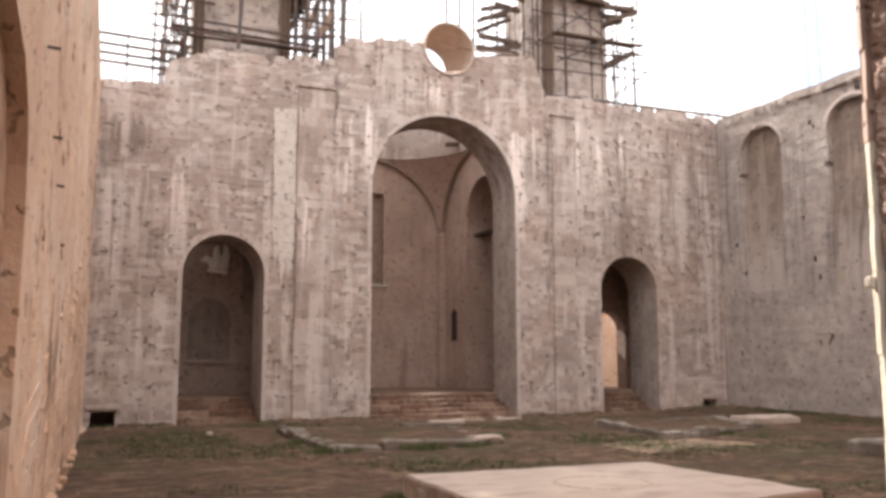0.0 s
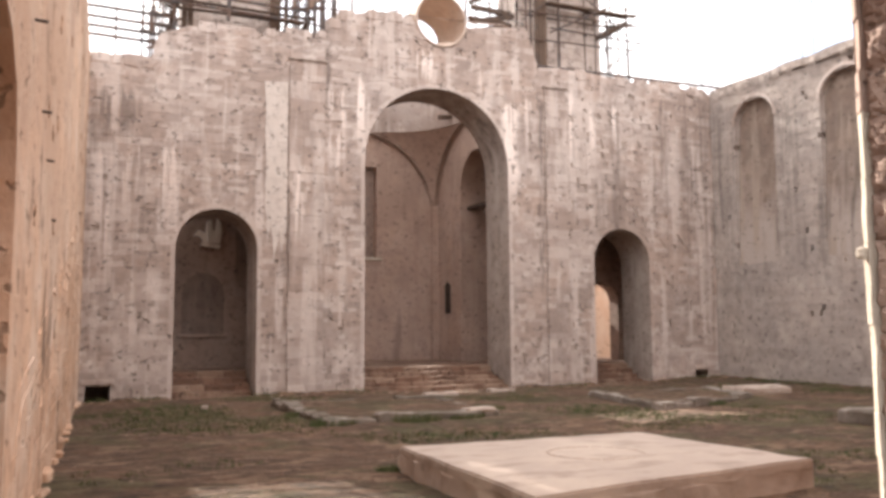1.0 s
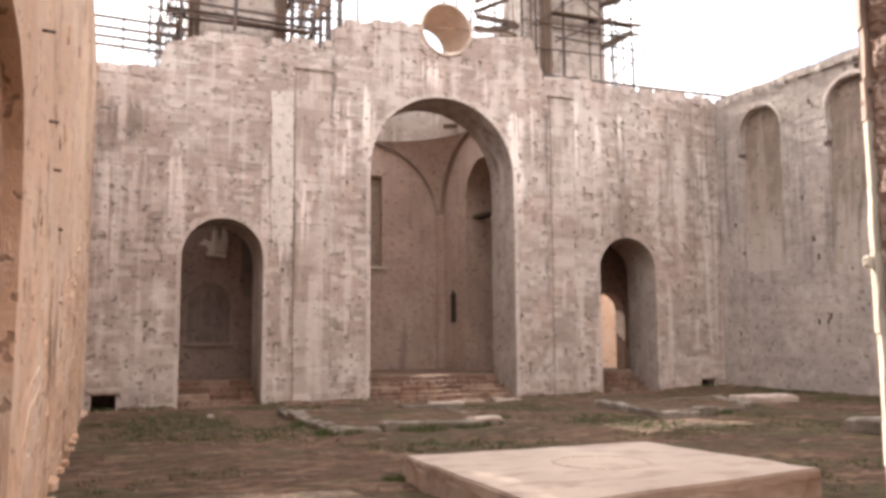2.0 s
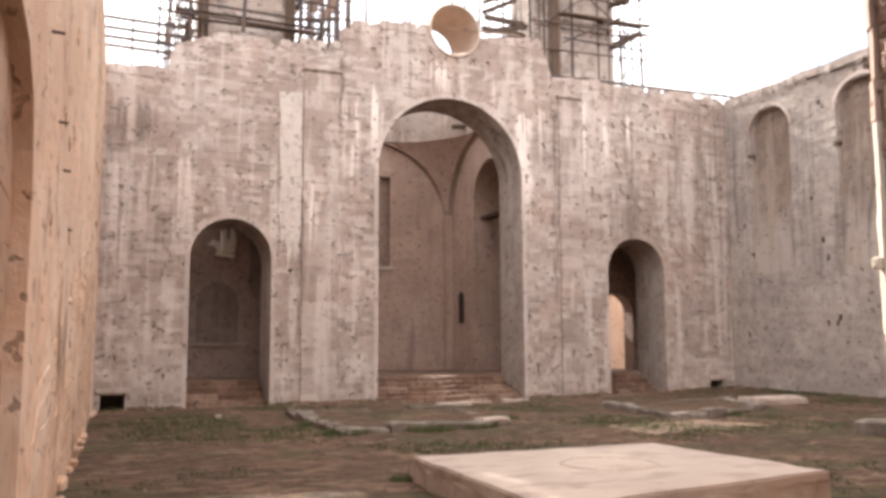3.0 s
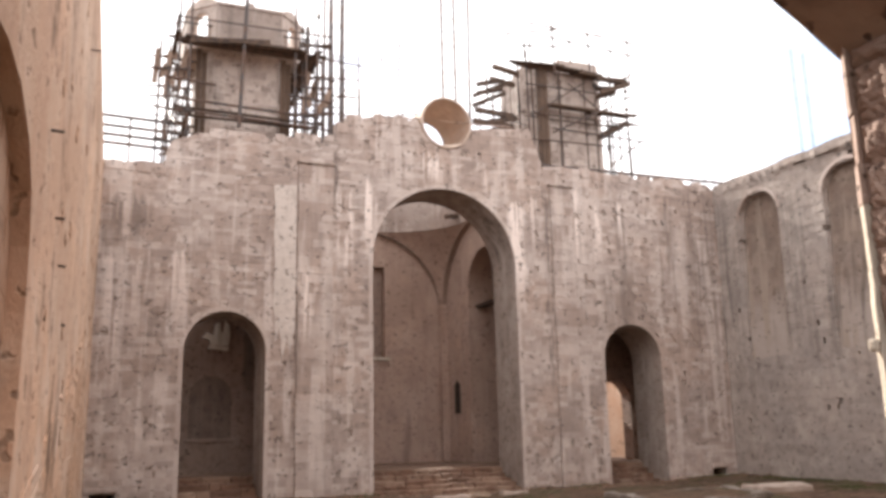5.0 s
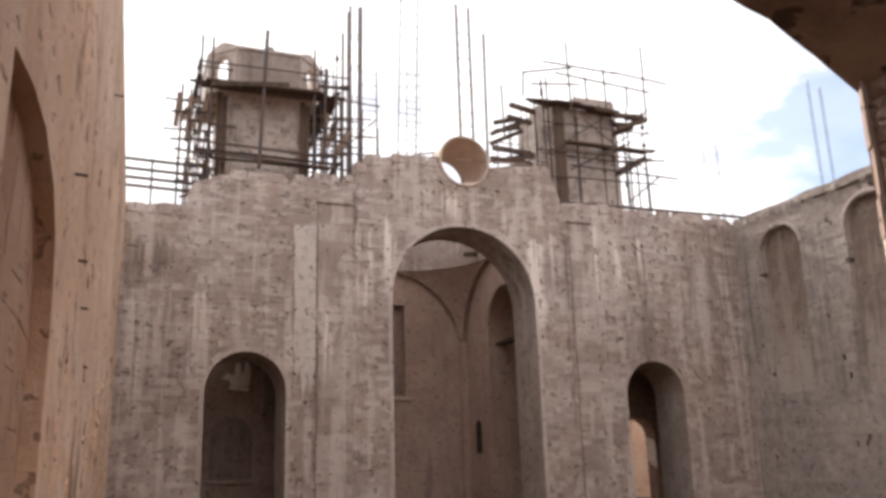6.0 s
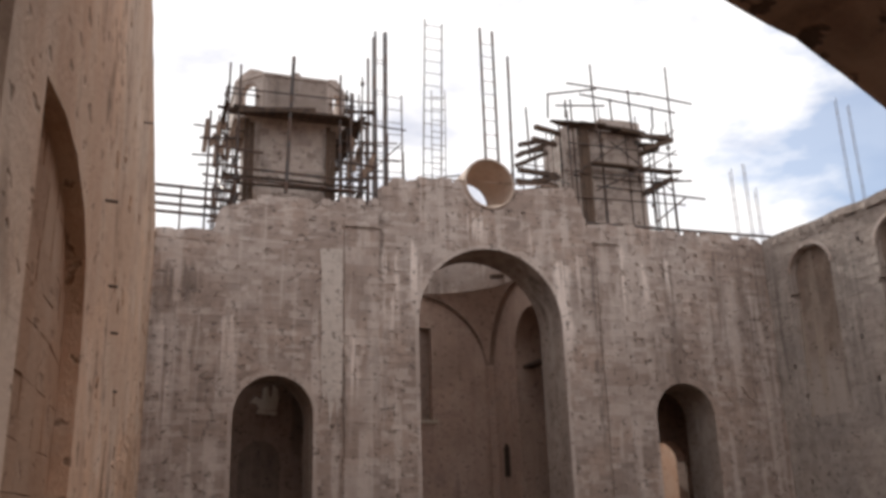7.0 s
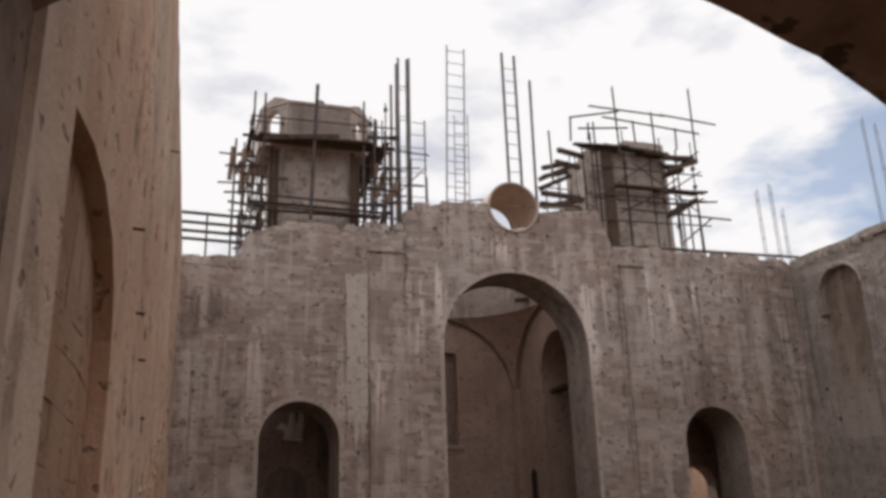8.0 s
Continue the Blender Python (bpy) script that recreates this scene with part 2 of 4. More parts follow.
def slab_material():
    k = Nodes("cast_slab", 0.85)
    col = k.mix(k.ramp(k.noise(0.8, detail=6), 0.35, 0.65), (0.43, 0.35, 0.29), (0.36, 0.29, 0.245))
    col = k.mix(k.ramp(k.noise(2.6, (0.6, 1.3, 1), 5, 0.6, 4.0), 0.5, 0.66, 0.75), col, (0.26, 0.2, 0.165))
    col = k.mix(k.ramp(k.noise(14.0, detail=4, shift=2.0), 0.6, 0.72, 0.5), col, (0.28, 0.23, 0.19))
    return k.done(col, k.noise(22.0, detail=6), 0.5, 0.015)


def earth_material():
    k = Nodes("trodden_earth", 0.95)
    col = k.mix(k.ramp(k.noise(0.5, detail=6), 0.35, 0.65), (0.19, 0.108, 0.068), (0.115, 0.07, 0.046))
    col = k.mix(k.ramp(k.noise(1.5, (1, 2.0, 1), 6, 0.7, 8.0), 0.49, 0.60, 0.9), col, (0.27, 0.175, 0.115))
    col = k.mix(k.ramp(k.noise(0.42, detail=7, rough=0.75, shift=13.0), 0.49, 0.59, 0.75), col, (0.10, 0.092, 0.042))
    col = k.mix(k.ramp(k.noise(3.0, (1, 1.8, 1), 6, 0.75, 6.0), 0.47, 0.6, 0.85), col, (0.055, 0.034, 0.022))
    col = k.mix(0.9, col, (0.8, 0.8, 0.8), "MULTIPLY")
    col = k.mix(k.ramp(k.noise(14.0, detail=3, shift=16.0), 0.62, 0.72, 0.4), col, (0.3, 0.225, 0.15))
    return k.done(col, k.math("ADD", k.noise(12.0, detail=6, rough=0.7), k.math("MULTIPLY", k.noise(3.0, detail=5, shift=2.0), 2.0)), 1.0, 0.1)


def metal_material():
    k = Nodes("rusty_tube", 0.6, 0.5)
    col = k.mix(k.ramp(k.noise(3.0, detail=5), 0.4, 0.6), (0.085, 0.075, 0.073), (0.125, 0.08, 0.062))
    return k.done(col, k.noise(40.0), 0.3, 0.005)


def bar_material():
    k = Nodes("weathered_rebar", 0.6, 0.3)
    col = k.mix(k.ramp(k.noise(2.0, detail=5), 0.4, 0.6), (0.22, 0.22, 0.23), (0.18, 0.13, 0.11))
    return k.done(col, k.noise(60.0), 0.3, 0.005)


def wood_material():
    k = Nodes("weathered_plank", 0.85)
    col = k.mix(k.ramp(k.noise(6.0, (1, 0.2, 1), 5), 0.38, 0.64), (0.10, 0.066, 0.048), (0.058, 0.042, 0.035))
    col = k.mix(k.ramp(k.chance(), 0.3, 1.0, 0.6), col, (0.15, 0.098, 0.068))
    return k.done(col, k.noise(30.0, (1, 0.3, 1)), 0.4, 0.01)


def grass_material():
    k = Nodes("short_grass", 0.8)
    col = k.mix(k.ramp(k.noise(0.7, detail=4), 0.4, 0.6), (0.038, 0.062, 0.018), (0.062, 0.072, 0.026))
    col = k.mix(k.ramp(k.chance(), 0.5, 1.0, 0.7), col, (0.19, 0.16, 0.08))
    return k.done(col)


M_SLAB, M_EARTH, M_STEEL, M_BAR, M_WOOD, M_GRASS = slab_material(), earth_material(), metal_material(), bar_material(), wood_material(), grass_material()


# ---- makers ----
def mesh_of(name, bm, material):
    me = bpy.data.meshes.new(name)
    bm.normal_update()
    bm.to_mesh(me)
    bm.free()
    me.materials.append(material)
    return me


def part(name, bm, material, parent=None, label=""):
    """Links a bmesh as one mesh object, under a thing or a part if one is given."""
    ob = new(name, mesh_of(name, bm, material))
    if parent is not None:
        ob.parent = parent
    if label:
        ob["label"] = label
    return ob


def thing(name, label, category, group="", kind=""):
    return tagged(new(name), label, category, group, kind)


def setting(ob, label, category):
    return tagged(ob, label, category, kind="structure")


def extrude_poly(pts, place, depth, front=0.0, bm=None):
    """A prism: the outline pts (u, z) between the depths front and front - depth, put in space by place(u, w, z)."""
    bm = bm or bmesh.new()
    a = [bm.verts.new(place(u, front, z)) for u, z in pts]
    b = [bm.verts.new(place(u, front - depth, z)) for u, z in pts]
    faces = [bm.faces.new(a), bm.faces.new(b[::-1])]
    n = len(pts)
    for i in range(n):
        faces.append(bm.faces.new((a[i], b[i], b[(i + 1) % n], a[(i + 1) % n])))
    bmesh.ops.recalc_face_normals(bm, faces=faces)
    return bm


def arc(cx, r, zs, n=48, rise=None):
    """Points over an arch from its left foot to its right foot."""
    h = r if rise is None else rise
    return [(cx - r * math.cos(math.pi * i / n), zs + h * math.sin(math.pi * i / n)) for i in range(n + 1)]


def box_bm(x0, x1, y0, y1, z0, z1, bm=None):
    bm = bm or bmesh.new()
    v = [bm.verts.new((x, y, z)) for z in (z0, z1) for x, y in ((x0, y0), (x1, y0), (x1, y1), (x0, y1))]
    for f in ((3, 2, 1, 0), (4, 5, 6, 7), (0, 1, 5, 4), (1, 2, 6, 5), (2, 3, 7, 6), (3, 0, 4, 7)):
        bm.faces.new([v[i] for i in f])
    return bm


def worn_box(x0, x1, y0, y1, z0, z1, rough=0.02, edge=0.02, cuts=4, freq=2.7):
    """A block with rounded arrises and an uneven worn face."""
    bm = box_bm(x0, x1, y0, y1, z0, z1)
    bmesh.ops.bevel(bm, geom=bm.edges[:], offset=edge, segments=2, affect="EDGES", profile=0.5)
    long = [e for e in bm.edges if e.calc_length() > 0.3]
    bmesh.ops.subdivide_edges(bm, edges=long, cuts=cuts, use_grid_fill=True)
    for v in bm.verts:
        v.co += Vector(noise.noise_vector(v.co * freq)) * rough
    return bm


def tube(p, q, r=0.024, bm=None, sides=6):
    """A round bar from p to q."""
    bm = bm or bmesh.new()
    p, q = Vector(p), Vector(q)
    d = (q - p).normalized()
    s = d.orthogonal().normalized()
    t = d.cross(s)
    rings = [[bm.verts.new(c + r * (s * math.cos(2 * math.pi * i / sides) + t * math.sin(2 * math.pi * i / sides))) for i in range(sides)] for c in (p, q)]
    for i in range(sides):
        j = (i + 1) % sides
        bm.faces.new((rings[0][i], rings[0][j], rings[1][j], rings[1][i]))
    bm.faces.new(rings[0][::-1])
    bm.faces.new(rings[1])
    return bm


def beam(p, q, wide, thick, bm=None):
    """A squared timber from p to q."""
    bm = bm or bmesh.new()
    p, q = Vector(p), Vector(q)
    d = (q - p).normalized()
    s = d.cross(Vector((0, 0, 1))).normalized()
    t = s.cross(d)
    ends = [[bm.verts.new(c + s * a * wide / 2 + t * b * thick / 2) for a, b in ((-1, -1), (1, -1), (1, 1), (-1, 1))] for c in (p, q)]
    bm.faces.new(ends[0][::-1])
    bm.faces.new(ends[1])
    for i in range(4):
        j = (i + 1) % 4
        bm.faces.new((ends[0][i], ends[0][j], ends[1][j], ends[1][i]))
    bmesh.ops.recalc_face_normals(bm, faces=bm.faces[:])
    return bm


# one block of a stone facing: a bevelled face and its four sides
BLOCK = [(0, 1, 2, 3), (4, 5, 1, 0), (5, 6, 2, 1), (6, 7, 3, 2), (7, 4, 0, 3), (8, 9, 5, 4), (9, 10, 6, 5), (10, 11, 7, 6), (11, 8, 4, 7)]


def block_verts(rng, place, corners, depth, proud, bevel):
    """corners: (u, z) anticlockwise from low left."""
    corners = [(u + 0.035 * noise.noise((u * 1.3, z * 1.3, 3.0)), z + 0.07 * noise.noise((u * 0.9, z * 1.4, 9.0)) * min(1.0, max(0.0, z))) for u, z in corners]
    w = rng.uniform(-proud, proud)
    cu, cz = sum(c[0] for c in corners) / 4, sum(c[1] for c in corners) / 4
    tilt, lean = rng.uniform(-0.02, 0.02), rng.uniform(-0.03, 0.03)
    ring = []
    for u, z in corners:
        k = math.hypot(u - cu, z - cz) or 1
        s = 1 - min(0.3, bevel * rng.uniform(0.7, 1.8) / k)
        uu, zz = cu + (u - cu) * s, cz + (z - cz) * s
        ring.append(place(uu, w + tilt * (uu - cu) + lean * (zz - cz), zz))
    return ring + [place(u, w - bevel, z) for u, z in corners] + [place(u, -depth, z) for u, z in corners]


def lay_stones(parent, place, spans, z0, z1, material, near, seed, rows=(0.15, 0.25), widths=(0.22, 0.6), depth=0.1, gap=0.06, joint=0.001, proud=0.006, singles=300):
    """Courses of squared rubble. spans(z) gives the free stretches at a height; near(u, z) picks the stones that stand as parts of their own."""
    rng = random.Random(seed)
    verts, faces, count = [], [], 0
    z = z0
    while z < z1:
        h = rng.uniform(*rows)
        low, high, mid = spans(z + 0.004), spans(z + h - 0.004), spans(z + h / 2)
        for i, (a, b) in enumerate(mid):
            a0, b0 = low[i] if len(low) == len(mid) else (a, b)
            a1, b1 = high[i] if len(high) == len(mid) else (a, b)
            u = 0.0
            length = b - a
            while u < length - 0.02:
                thin = 0.5 + 0.5 * noise.noise(((a + u) * 0.45, z * 0.5, 17.0))
                hole = rng.random() < gap * 4.0 * max(0.0, thin - 0.35)
                wd = rng.uniform(0.07, 0.14) if hole else rng.uniform(*widths)
                if length - u - wd < 0.16:
                    wd = length - u
                    hole = False
                if not hole:
                    f0, f1 = u / length, (u + wd) / length
                    j = joint / 2
                    corners = [(a0 + (b0 - a0) * f0 + j, z + j), (a0 + (b0 - a0) * f1 - j, z + j), (a1 + (b1 - a1) * f1 - j, z + h - j), (a1 + (b1 - a1) * f0 + j, z + h - j)]
                    vs = block_verts(rng, place, corners, depth, proud, 0.0045)
                    if count < singles and near(u + a, z):
                        me = bpy.data.meshes.new("stone")
                        me.from_pydata(vs, [], BLOCK)
                        me.materials.append(material)
                        new("stone", me).parent = parent
                        count += 1
                    else:
                        n = len(verts)
                        verts += vs
                        faces += [tuple(n + k for k in f) for f in BLOCK]
                u += wd
        z += h
    me = bpy.data.meshes.new("stone_facing")
    me.from_pydata(verts, [], faces)
    me.materials.append(material)
    ob = new("stone_facing", me)
    ob.parent = parent
    ob["kind"] = "stuff"
    return ob


def minus(spans, a, b):
    """Takes the stretch a..b out of spans."""
    out = []
    for s, e in spans:
        if b <= s or a >= e:
            out.append((s, e))
        else:
            if a - s > 0.06:
                out.append((s, a))
            if e - b > 0.06:
                out.append((b, e))
    return out


def arch_half(z, r, zs, rise=None):
    """Half the width of an arched opening at height z, or 0 above it."""
    h = rise or r
    if z <= zs:
        return r
    k = 1 - ((z - zs) / h) ** 2
    return r * math.sqrt(k) if k > 0.004 else 0.0


# ---- the east wall ----
WALL_Y, THICK, MID = 24.0, 1.65, 10.0
DOORS = [(3.39, 1.1, 4.03), (MID, 2.38, 6.85), (16.6, 1.1, 4.03)]
TOP = [(-0.2, 9.15), (1.5, 9.1), (1.7, 9.9), (2.6, 10.3), (4.4, 10.36), (6.2, 10.5), (6.7, 10.95), (7.2, 11.3), (8.2, 11.42), (9.2, 11.35), (10.9, 11.4), (12.1, 11.5), (13.1, 11.5), (13.5, 10.45), (15.2, 10.4), (17.0, 10.35), (20.6, 10.3)]


def top_at(u):
    for (a, za), (b, zb) in zip(TOP, TOP[1:]):
        if a <= u <= b:
            return za + (zb - za) * (u - a) / (b - a)
    return 9.0


def at_east(u, w, z):
    return (u, WALL_Y - w, z)


def east_spans(z, lo=-0.05, hi=20.5):
    spans, start, u = [], None, lo
    while u <= hi + 0.001:
        solid = z < top_at(u) + 0.14 * noise.noise((u * 1.2, 0.0, 4.0))
        if solid and start is None:
            start = u
        if not solid and start is not None:
            spans.append((start, u))
            start = None
        u += 0.05
    if start is not None:
        spans.append((start, hi))
    for cx, r, zs in DOORS:
        w = arch_half(z, r + 0.085, zs)
        if w:
            spans = minus(spans, cx - w, cx + w)
    if z < 0.42:
        spans = minus(minus(spans, 0.14, 0.76), 19.47, 20.0)
    k = 0.84 ** 2 - (z - 11.45) ** 2
    if k > 0.01:
        spans = minus(spans, MID + 0.1 - math.sqrt(k), MID + 0.1 + math.sqrt(k))
    return spans


outline = [(-0.3, -0.3), (0.14, -0.3), (0.14, 0.42), (0.76, 0.42), (0.76, -0.3)]
for cx, r, zs in DOORS:
    outline += [(cx - r, -0.3)] + arc(cx, r, zs) + [(cx + r, -0.3)]
outline += [(19.47, -0.3), (19.47, 0.42), (20.0, 0.42), (20.0, -0.3), (20.6, -0.3)] + [(u, z - 0.16) for u, z in TOP[::-1] if u > 11.0]
outline += [(MID + 0.1 + 0.84 * math.cos(radians(a)), 11.45 + 0.84 * math.sin(radians(a))) for a in range(-10, -171, -20)]
outline += [(u, z - 0.16) for u, z in TOP[::-1] if u < 9.22 and u > -0.1] + [(-0.3, 9.0)]
wall_east = setting(part("wall_east", extrude_poly(outline, at_east, THICK - 0.045, -0.045), M_CORE), "ruined limestone east wall with three arched openings and a broken top", "wall")

# pilaster strips, standing proud beside the great arch
for cx0, cx1, zt in ((5.34, 6.38, 9.6), (13.72, 14.52, 9.66)):
    bm = extrude_poly([(cx0, -0.1), (cx1, -0.1), (cx1, zt), (cx0, zt)], at_east, 0.05, 0.04)
    pil = part("pilaster", bm, M_CORE, wall_east, "flat stone pilaster with worn edges")
    lay_stones(pil, lambda u, w, z: (u, WALL_Y - 0.065 - w, z), lambda z, a=cx0, b=cx1: [(a, b)], 0.0, zt, M_STONE, lambda u, z: False, int(cx0 * 10), depth=0.06, gap=0.03, widths=(0.3, 0.8), rows=(0.18, 0.34))
    part("ledge", worn_box(cx0 - 0.05, cx1 + 0.06, WALL_Y - 0.14, WALL_Y, zt, zt + 0.07, 0.012, 0.012), M_CORE, wall_east, "thin dark stone ledge")
for cx, r, zs in DOORS:
    rim = [(cx - r - 0.13, -0.1)] + arc(cx, r + 0.13, zs) + [(cx + r + 0.13, -0.1), (cx + r + 0.004, -0.1)] + arc(cx, r + 0.004, zs)[::-1] + [(cx - r - 0.004, -0.1)]
    part("arch_rim", extrude_poly(rim, at_east, 0.2, 0.012), M_STONE, wall_east)
# pale plaster strip left on the wall beside the pilaster
bm = extrude_poly([(4.62, 8.88), (4.67, 8.2), (4.65, 7.4), (4.7, 6.6), (4.66, 5.4), (4.72, 4.9), (4.75, 4.3), (4.84, 4.75), (4.9, 4.4), (4.94, 3.7), (5.02, 4.2), (5.08, 4.6), (5.16, 3.9), (5.24, 4.5), (5.3, 4.7), (5.3, 8.92)], at_east, 0.03, 0.028)
part("plaster_patch", bm, rubble("pale_wash", (0.66, 0.57, 0.51), (0.58, 0.5, 0.445), (0.62, 0.54, 0.48), (0.38, 0.31, 0.27), vary=0.0, stain=0.5), wall_east, "pale lime plaster strip")
part("drain_lintel", worn_box(0.06, 0.84, 23.93, 24.1, 0.42, 0.54, 0.01, 0.015), M_STONE, wall_east)
part("drain_lintel", worn_box(19.4, 20.08, 23.93, 24.1, 0.42, 0.54, 0.01, 0.015), M_STONE, wall_east)


# round window: a rendered tube whose rim stands above the broken wall
def ring_bm(cx, cz, r0, r1, y0, y1, n=48):
    bm = bmesh.new()
    rings = [[bm.verts.new((cx + r * math.cos(2 * math.pi * i / n), y, cz + r * math.sin(2 * math.pi * i / n))) for i in range(n)] for r, y in ((r0, y0), (r1, y0), (r1, y1), (r0, y1))]
    for a in range(4):
        for i in range(n):
            j = (i + 1) % n
            bm.faces.new((rings[a][i], rings[a][j], rings[(a + 1) % 4][j], rings[(a + 1) % 4][i]))
    bmesh.ops.recalc_face_normals(bm, faces=bm.faces[:])
    return bm


round_window = thing("round_window", "round window tube of peach render in the broken wall top", "window", kind="structure")
part("reveal", ring_bm(MID + 0.1, 11.45, 0.80, 0.86, 23.96, 26.22), M_RING, round_window)

# ---- side walls ----
def at_left(u, w, z):
    return (-0.025 * (24 - u) + w, u, z)


def at_right(u, w, z):
    return (20.5 + 0.03 * (24 - u) - w, u, z)


left_top = [(24.0, 9.1)] + [(24.0 - 0.7 * i, 9.25 + 0.16 * noise.noise((i * 0.9, 2.0, 1.0)) + 0.012 * i) for i in range(1, 30)]
niche = [(6.42, -0.3), (6.42, 1.4), (6.48, 2.5), (6.42, 2.95), (6.25, 3.3), (5.86, 3.54), (5.2, 3.66), (4.55, 3.63), (3.85, 3.5), (3.85, -0.3)]
bm = extrude_poly([(25.6, -0.3), (25.6, 9.1)] + left_top + [(3.0, 9.4), (3.0, -0.3)] + niche[::-1], at_left, 0.15)
wall_north = setting(part("wall_north", bm, M_PLASTER), "tall north wall with streaked peach lime plaster and an arched recess", "wall")
part("recess_back", extrude_poly([(3.0, -0.3), (25.6, -0.3), (25.6, 8.9), (3.0, 9.1)], at_left, 1.0, -0.152), M_OCHRE, wall_north, "ochre plaster at the back of the recess")
for u, z, n in ((7.4, 4.15, 0.16), (8.55, 3.69, 0.14), (9.4, 3.4, 0.13), (10.6, 2.95, 0.1), (13.0, 7.4, 0.2)):
    a = at_left(u, -0.06, z)
    part("iron_peg", tube(a, (a[0] + n, a[1] - 0.03, a[2] - 0.02), 0.013), M_STEEL, wall_north, "rusty iron peg stuck in the plaster")
rng = random.Random(12)
for i in range(44):
    u, z = 5.0 + rng.random() * 18.5, rng.uniform(0.8, 8.8)
    c = Vector(at_left(u, 0.0, z))
    bm = bmesh.new()
    bmesh.ops.create_icosphere(bm, subdivisions=2, radius=1.0)
    for v in bm.verts:
        v.co = c + Vector((v.co.x * 0.018, v.co.y * rng.uniform(0.95, 1.05) * 0.12, v.co.z * 0.1)) * (0.6 + 0.7 * rng.random())
    part("mortar_lump", bm, M_PLASTER, wall_north)
part("recess_fill", extrude_poly([(3.86, -0.3), (6.41, -0.3), (6.42, 1.15), (5.9, 1.25), (5.1, 1.1), (3.86, 1.2)], at_left, 0.1, -0.04), M_OCHRE, wall_north)
lay_stones(wall_north, lambda u, w, z: at_left(u, w + 0.004, z), lambda z: [(6.5 + 4.2 * max(0.0, z - 1.0) + 0.8 * noise.noise((z * 3.1, 4.0, 2.0)), 23.9)], -0.1, 4.4, M_PLASTER, lambda u, z: u < 18, 77, rows=(0.16, 0.3), widths=(0.4, 1.1), depth=0.05, gap=0.02, singles=150)
lay_stones(wall_north, lambda u, w, z: at_left(u, w - 0.122, z), lambda z: [(3.9, 6.7)], -0.1, 3.9, M_OCHRE, lambda u, z: True, 78, rows=(0.2, 0.42), widths=(0.3, 0.75), depth=0.025, gap=0.0, joint=0.0, proud=0.004, singles=80)
# footing stones along its base
for i in range(24):
    u = 4.0 + i * 0.83 + rng.uniform(-0.1, 0.1)
    a = at_left(u, 0, 0)
    s = rng.uniform(0.18, 0.34)
    part("footing_stone", worn_box(a[0] - 0.1, a[0] + rng.uniform(-0.02, 0.12), u, u + s * 1.4, -0.1, rng.uniform(0.0, 0.16), 0.07, 0.03, 3), M_PLASTER, wall_north)

NICHES = [(21.95, 0.88, 8.75, 4.0), (18.3, 0.92, 8.75, 4.0), (14.6, 0.92, 8.75, 4.0)]


def south_spans(z):
    if z > 9.9:
        s = [(17.0 + 1.6 * noise.noise((z * 9, 0, 0)), 24.0)] if z < 10.25 else []
    else:
        s = [(3.0, 24.0)]
    for cu, r, zs, zb in NICHES:
        w = arch_half(z, r, zs, 0.78) if z > zb else 0
        if w:
            s = minus(s, cu - w, cu + w)
    return s


bm = extrude_poly([(3, -0.3), (25.6, -0.3), (25.6, 10.05), (20, 10.1), (15, 10.0), (3, 10.0)], at_right, 1.0, -0.28)
wall_south = setting(part("wall_south", bm, M_STONE_GREY), "grey limestone south wall with tall blind arched niches", "wall")
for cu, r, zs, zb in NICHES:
    part("niche_back", extrude_poly([(cu - r, zb - 0.2), (cu + r, zb - 0.2)] + arc(cu, r, zs, 20, 0.78)[::-1], lambda u, w, z: at_right(u, w - 0.012 - 0.048 * (z - 4.0), z), 0.03, 0.0), M_NICHE, wall_south, "brown niche back, fading to the wall colour at its foot")
    ring = arc(cu, r + 0.1, zs, 20, 0.9) + arc(cu, r, zs, 20, 0.78)[::-1]
    part("niche_arch", extrude_poly(ring, at_right, 0.1, 0.03), M_STONE, wall_south, "pale plaster arch band")


def coping(parent, place, start, end, height, material, seed, thick):
    """Loose stones left along a broken wall top."""
    rg = random.Random(seed)
    u = start
    while u < end:
        wd = rg.uniform(0.18, 0.5)
        if rg.random() < 0.62:
            a, b = place(u, 0.02, 0), place(u + wd, 0.02 - thick, 0)
            z = height(u + wd / 2)
            part("coping_stone", worn_box(min(a[0], b[0]), max(a[0], b[0]), min(a[1], b[1]), max(a[1], b[1]), z - 0.22, z + rg.uniform(0.0, 0.14), 0.035, 0.03, 2, 5.0), material, parent)
        u += wd + rg.uniform(0.0, 0.12)


coping(wall_south, at_right, 9.0, 23.6, lambda u: 10.1, M_STONE_GREY, 301, 0.4)
coping(wall_east, at_east, 0.0, 9.0, top_at, M_STONE, 302, 0.5)
coping(wall_east, at_east, 11.1, 20.2, lambda u: top_at(u) - 0.09, M_STONE, 303, 0.5)

# ---- west portal, in which the camera stands ----
PX0, PX1, PY, SPRING, RISE = -0.57, 3.47, 3.0, 3.44, 0.66


def at_west(u, w, z):
    return (u, PY + w, z)


half = (PX1 - PX0) / 2
PR = (half * half + RISE * RISE) / (2 * RISE)
mid_u = (PX0 + PX1) / 2
sweep = math.asin(half / PR)
seg = [(mid_u + PR * math.sin(sweep * (1 - i / 14)), SPRING + RISE - PR + PR * math.cos(sweep * (1 - i / 14))) for i in range(29)]
seg = [seg[0]] + [(u + 0.02 * noise.noise((u * 7, z * 7, 1)), z + 0.03 * noise.noise((u * 5, z * 5, 4))) for u, z in seg[1:-1]] + [seg[-1]]
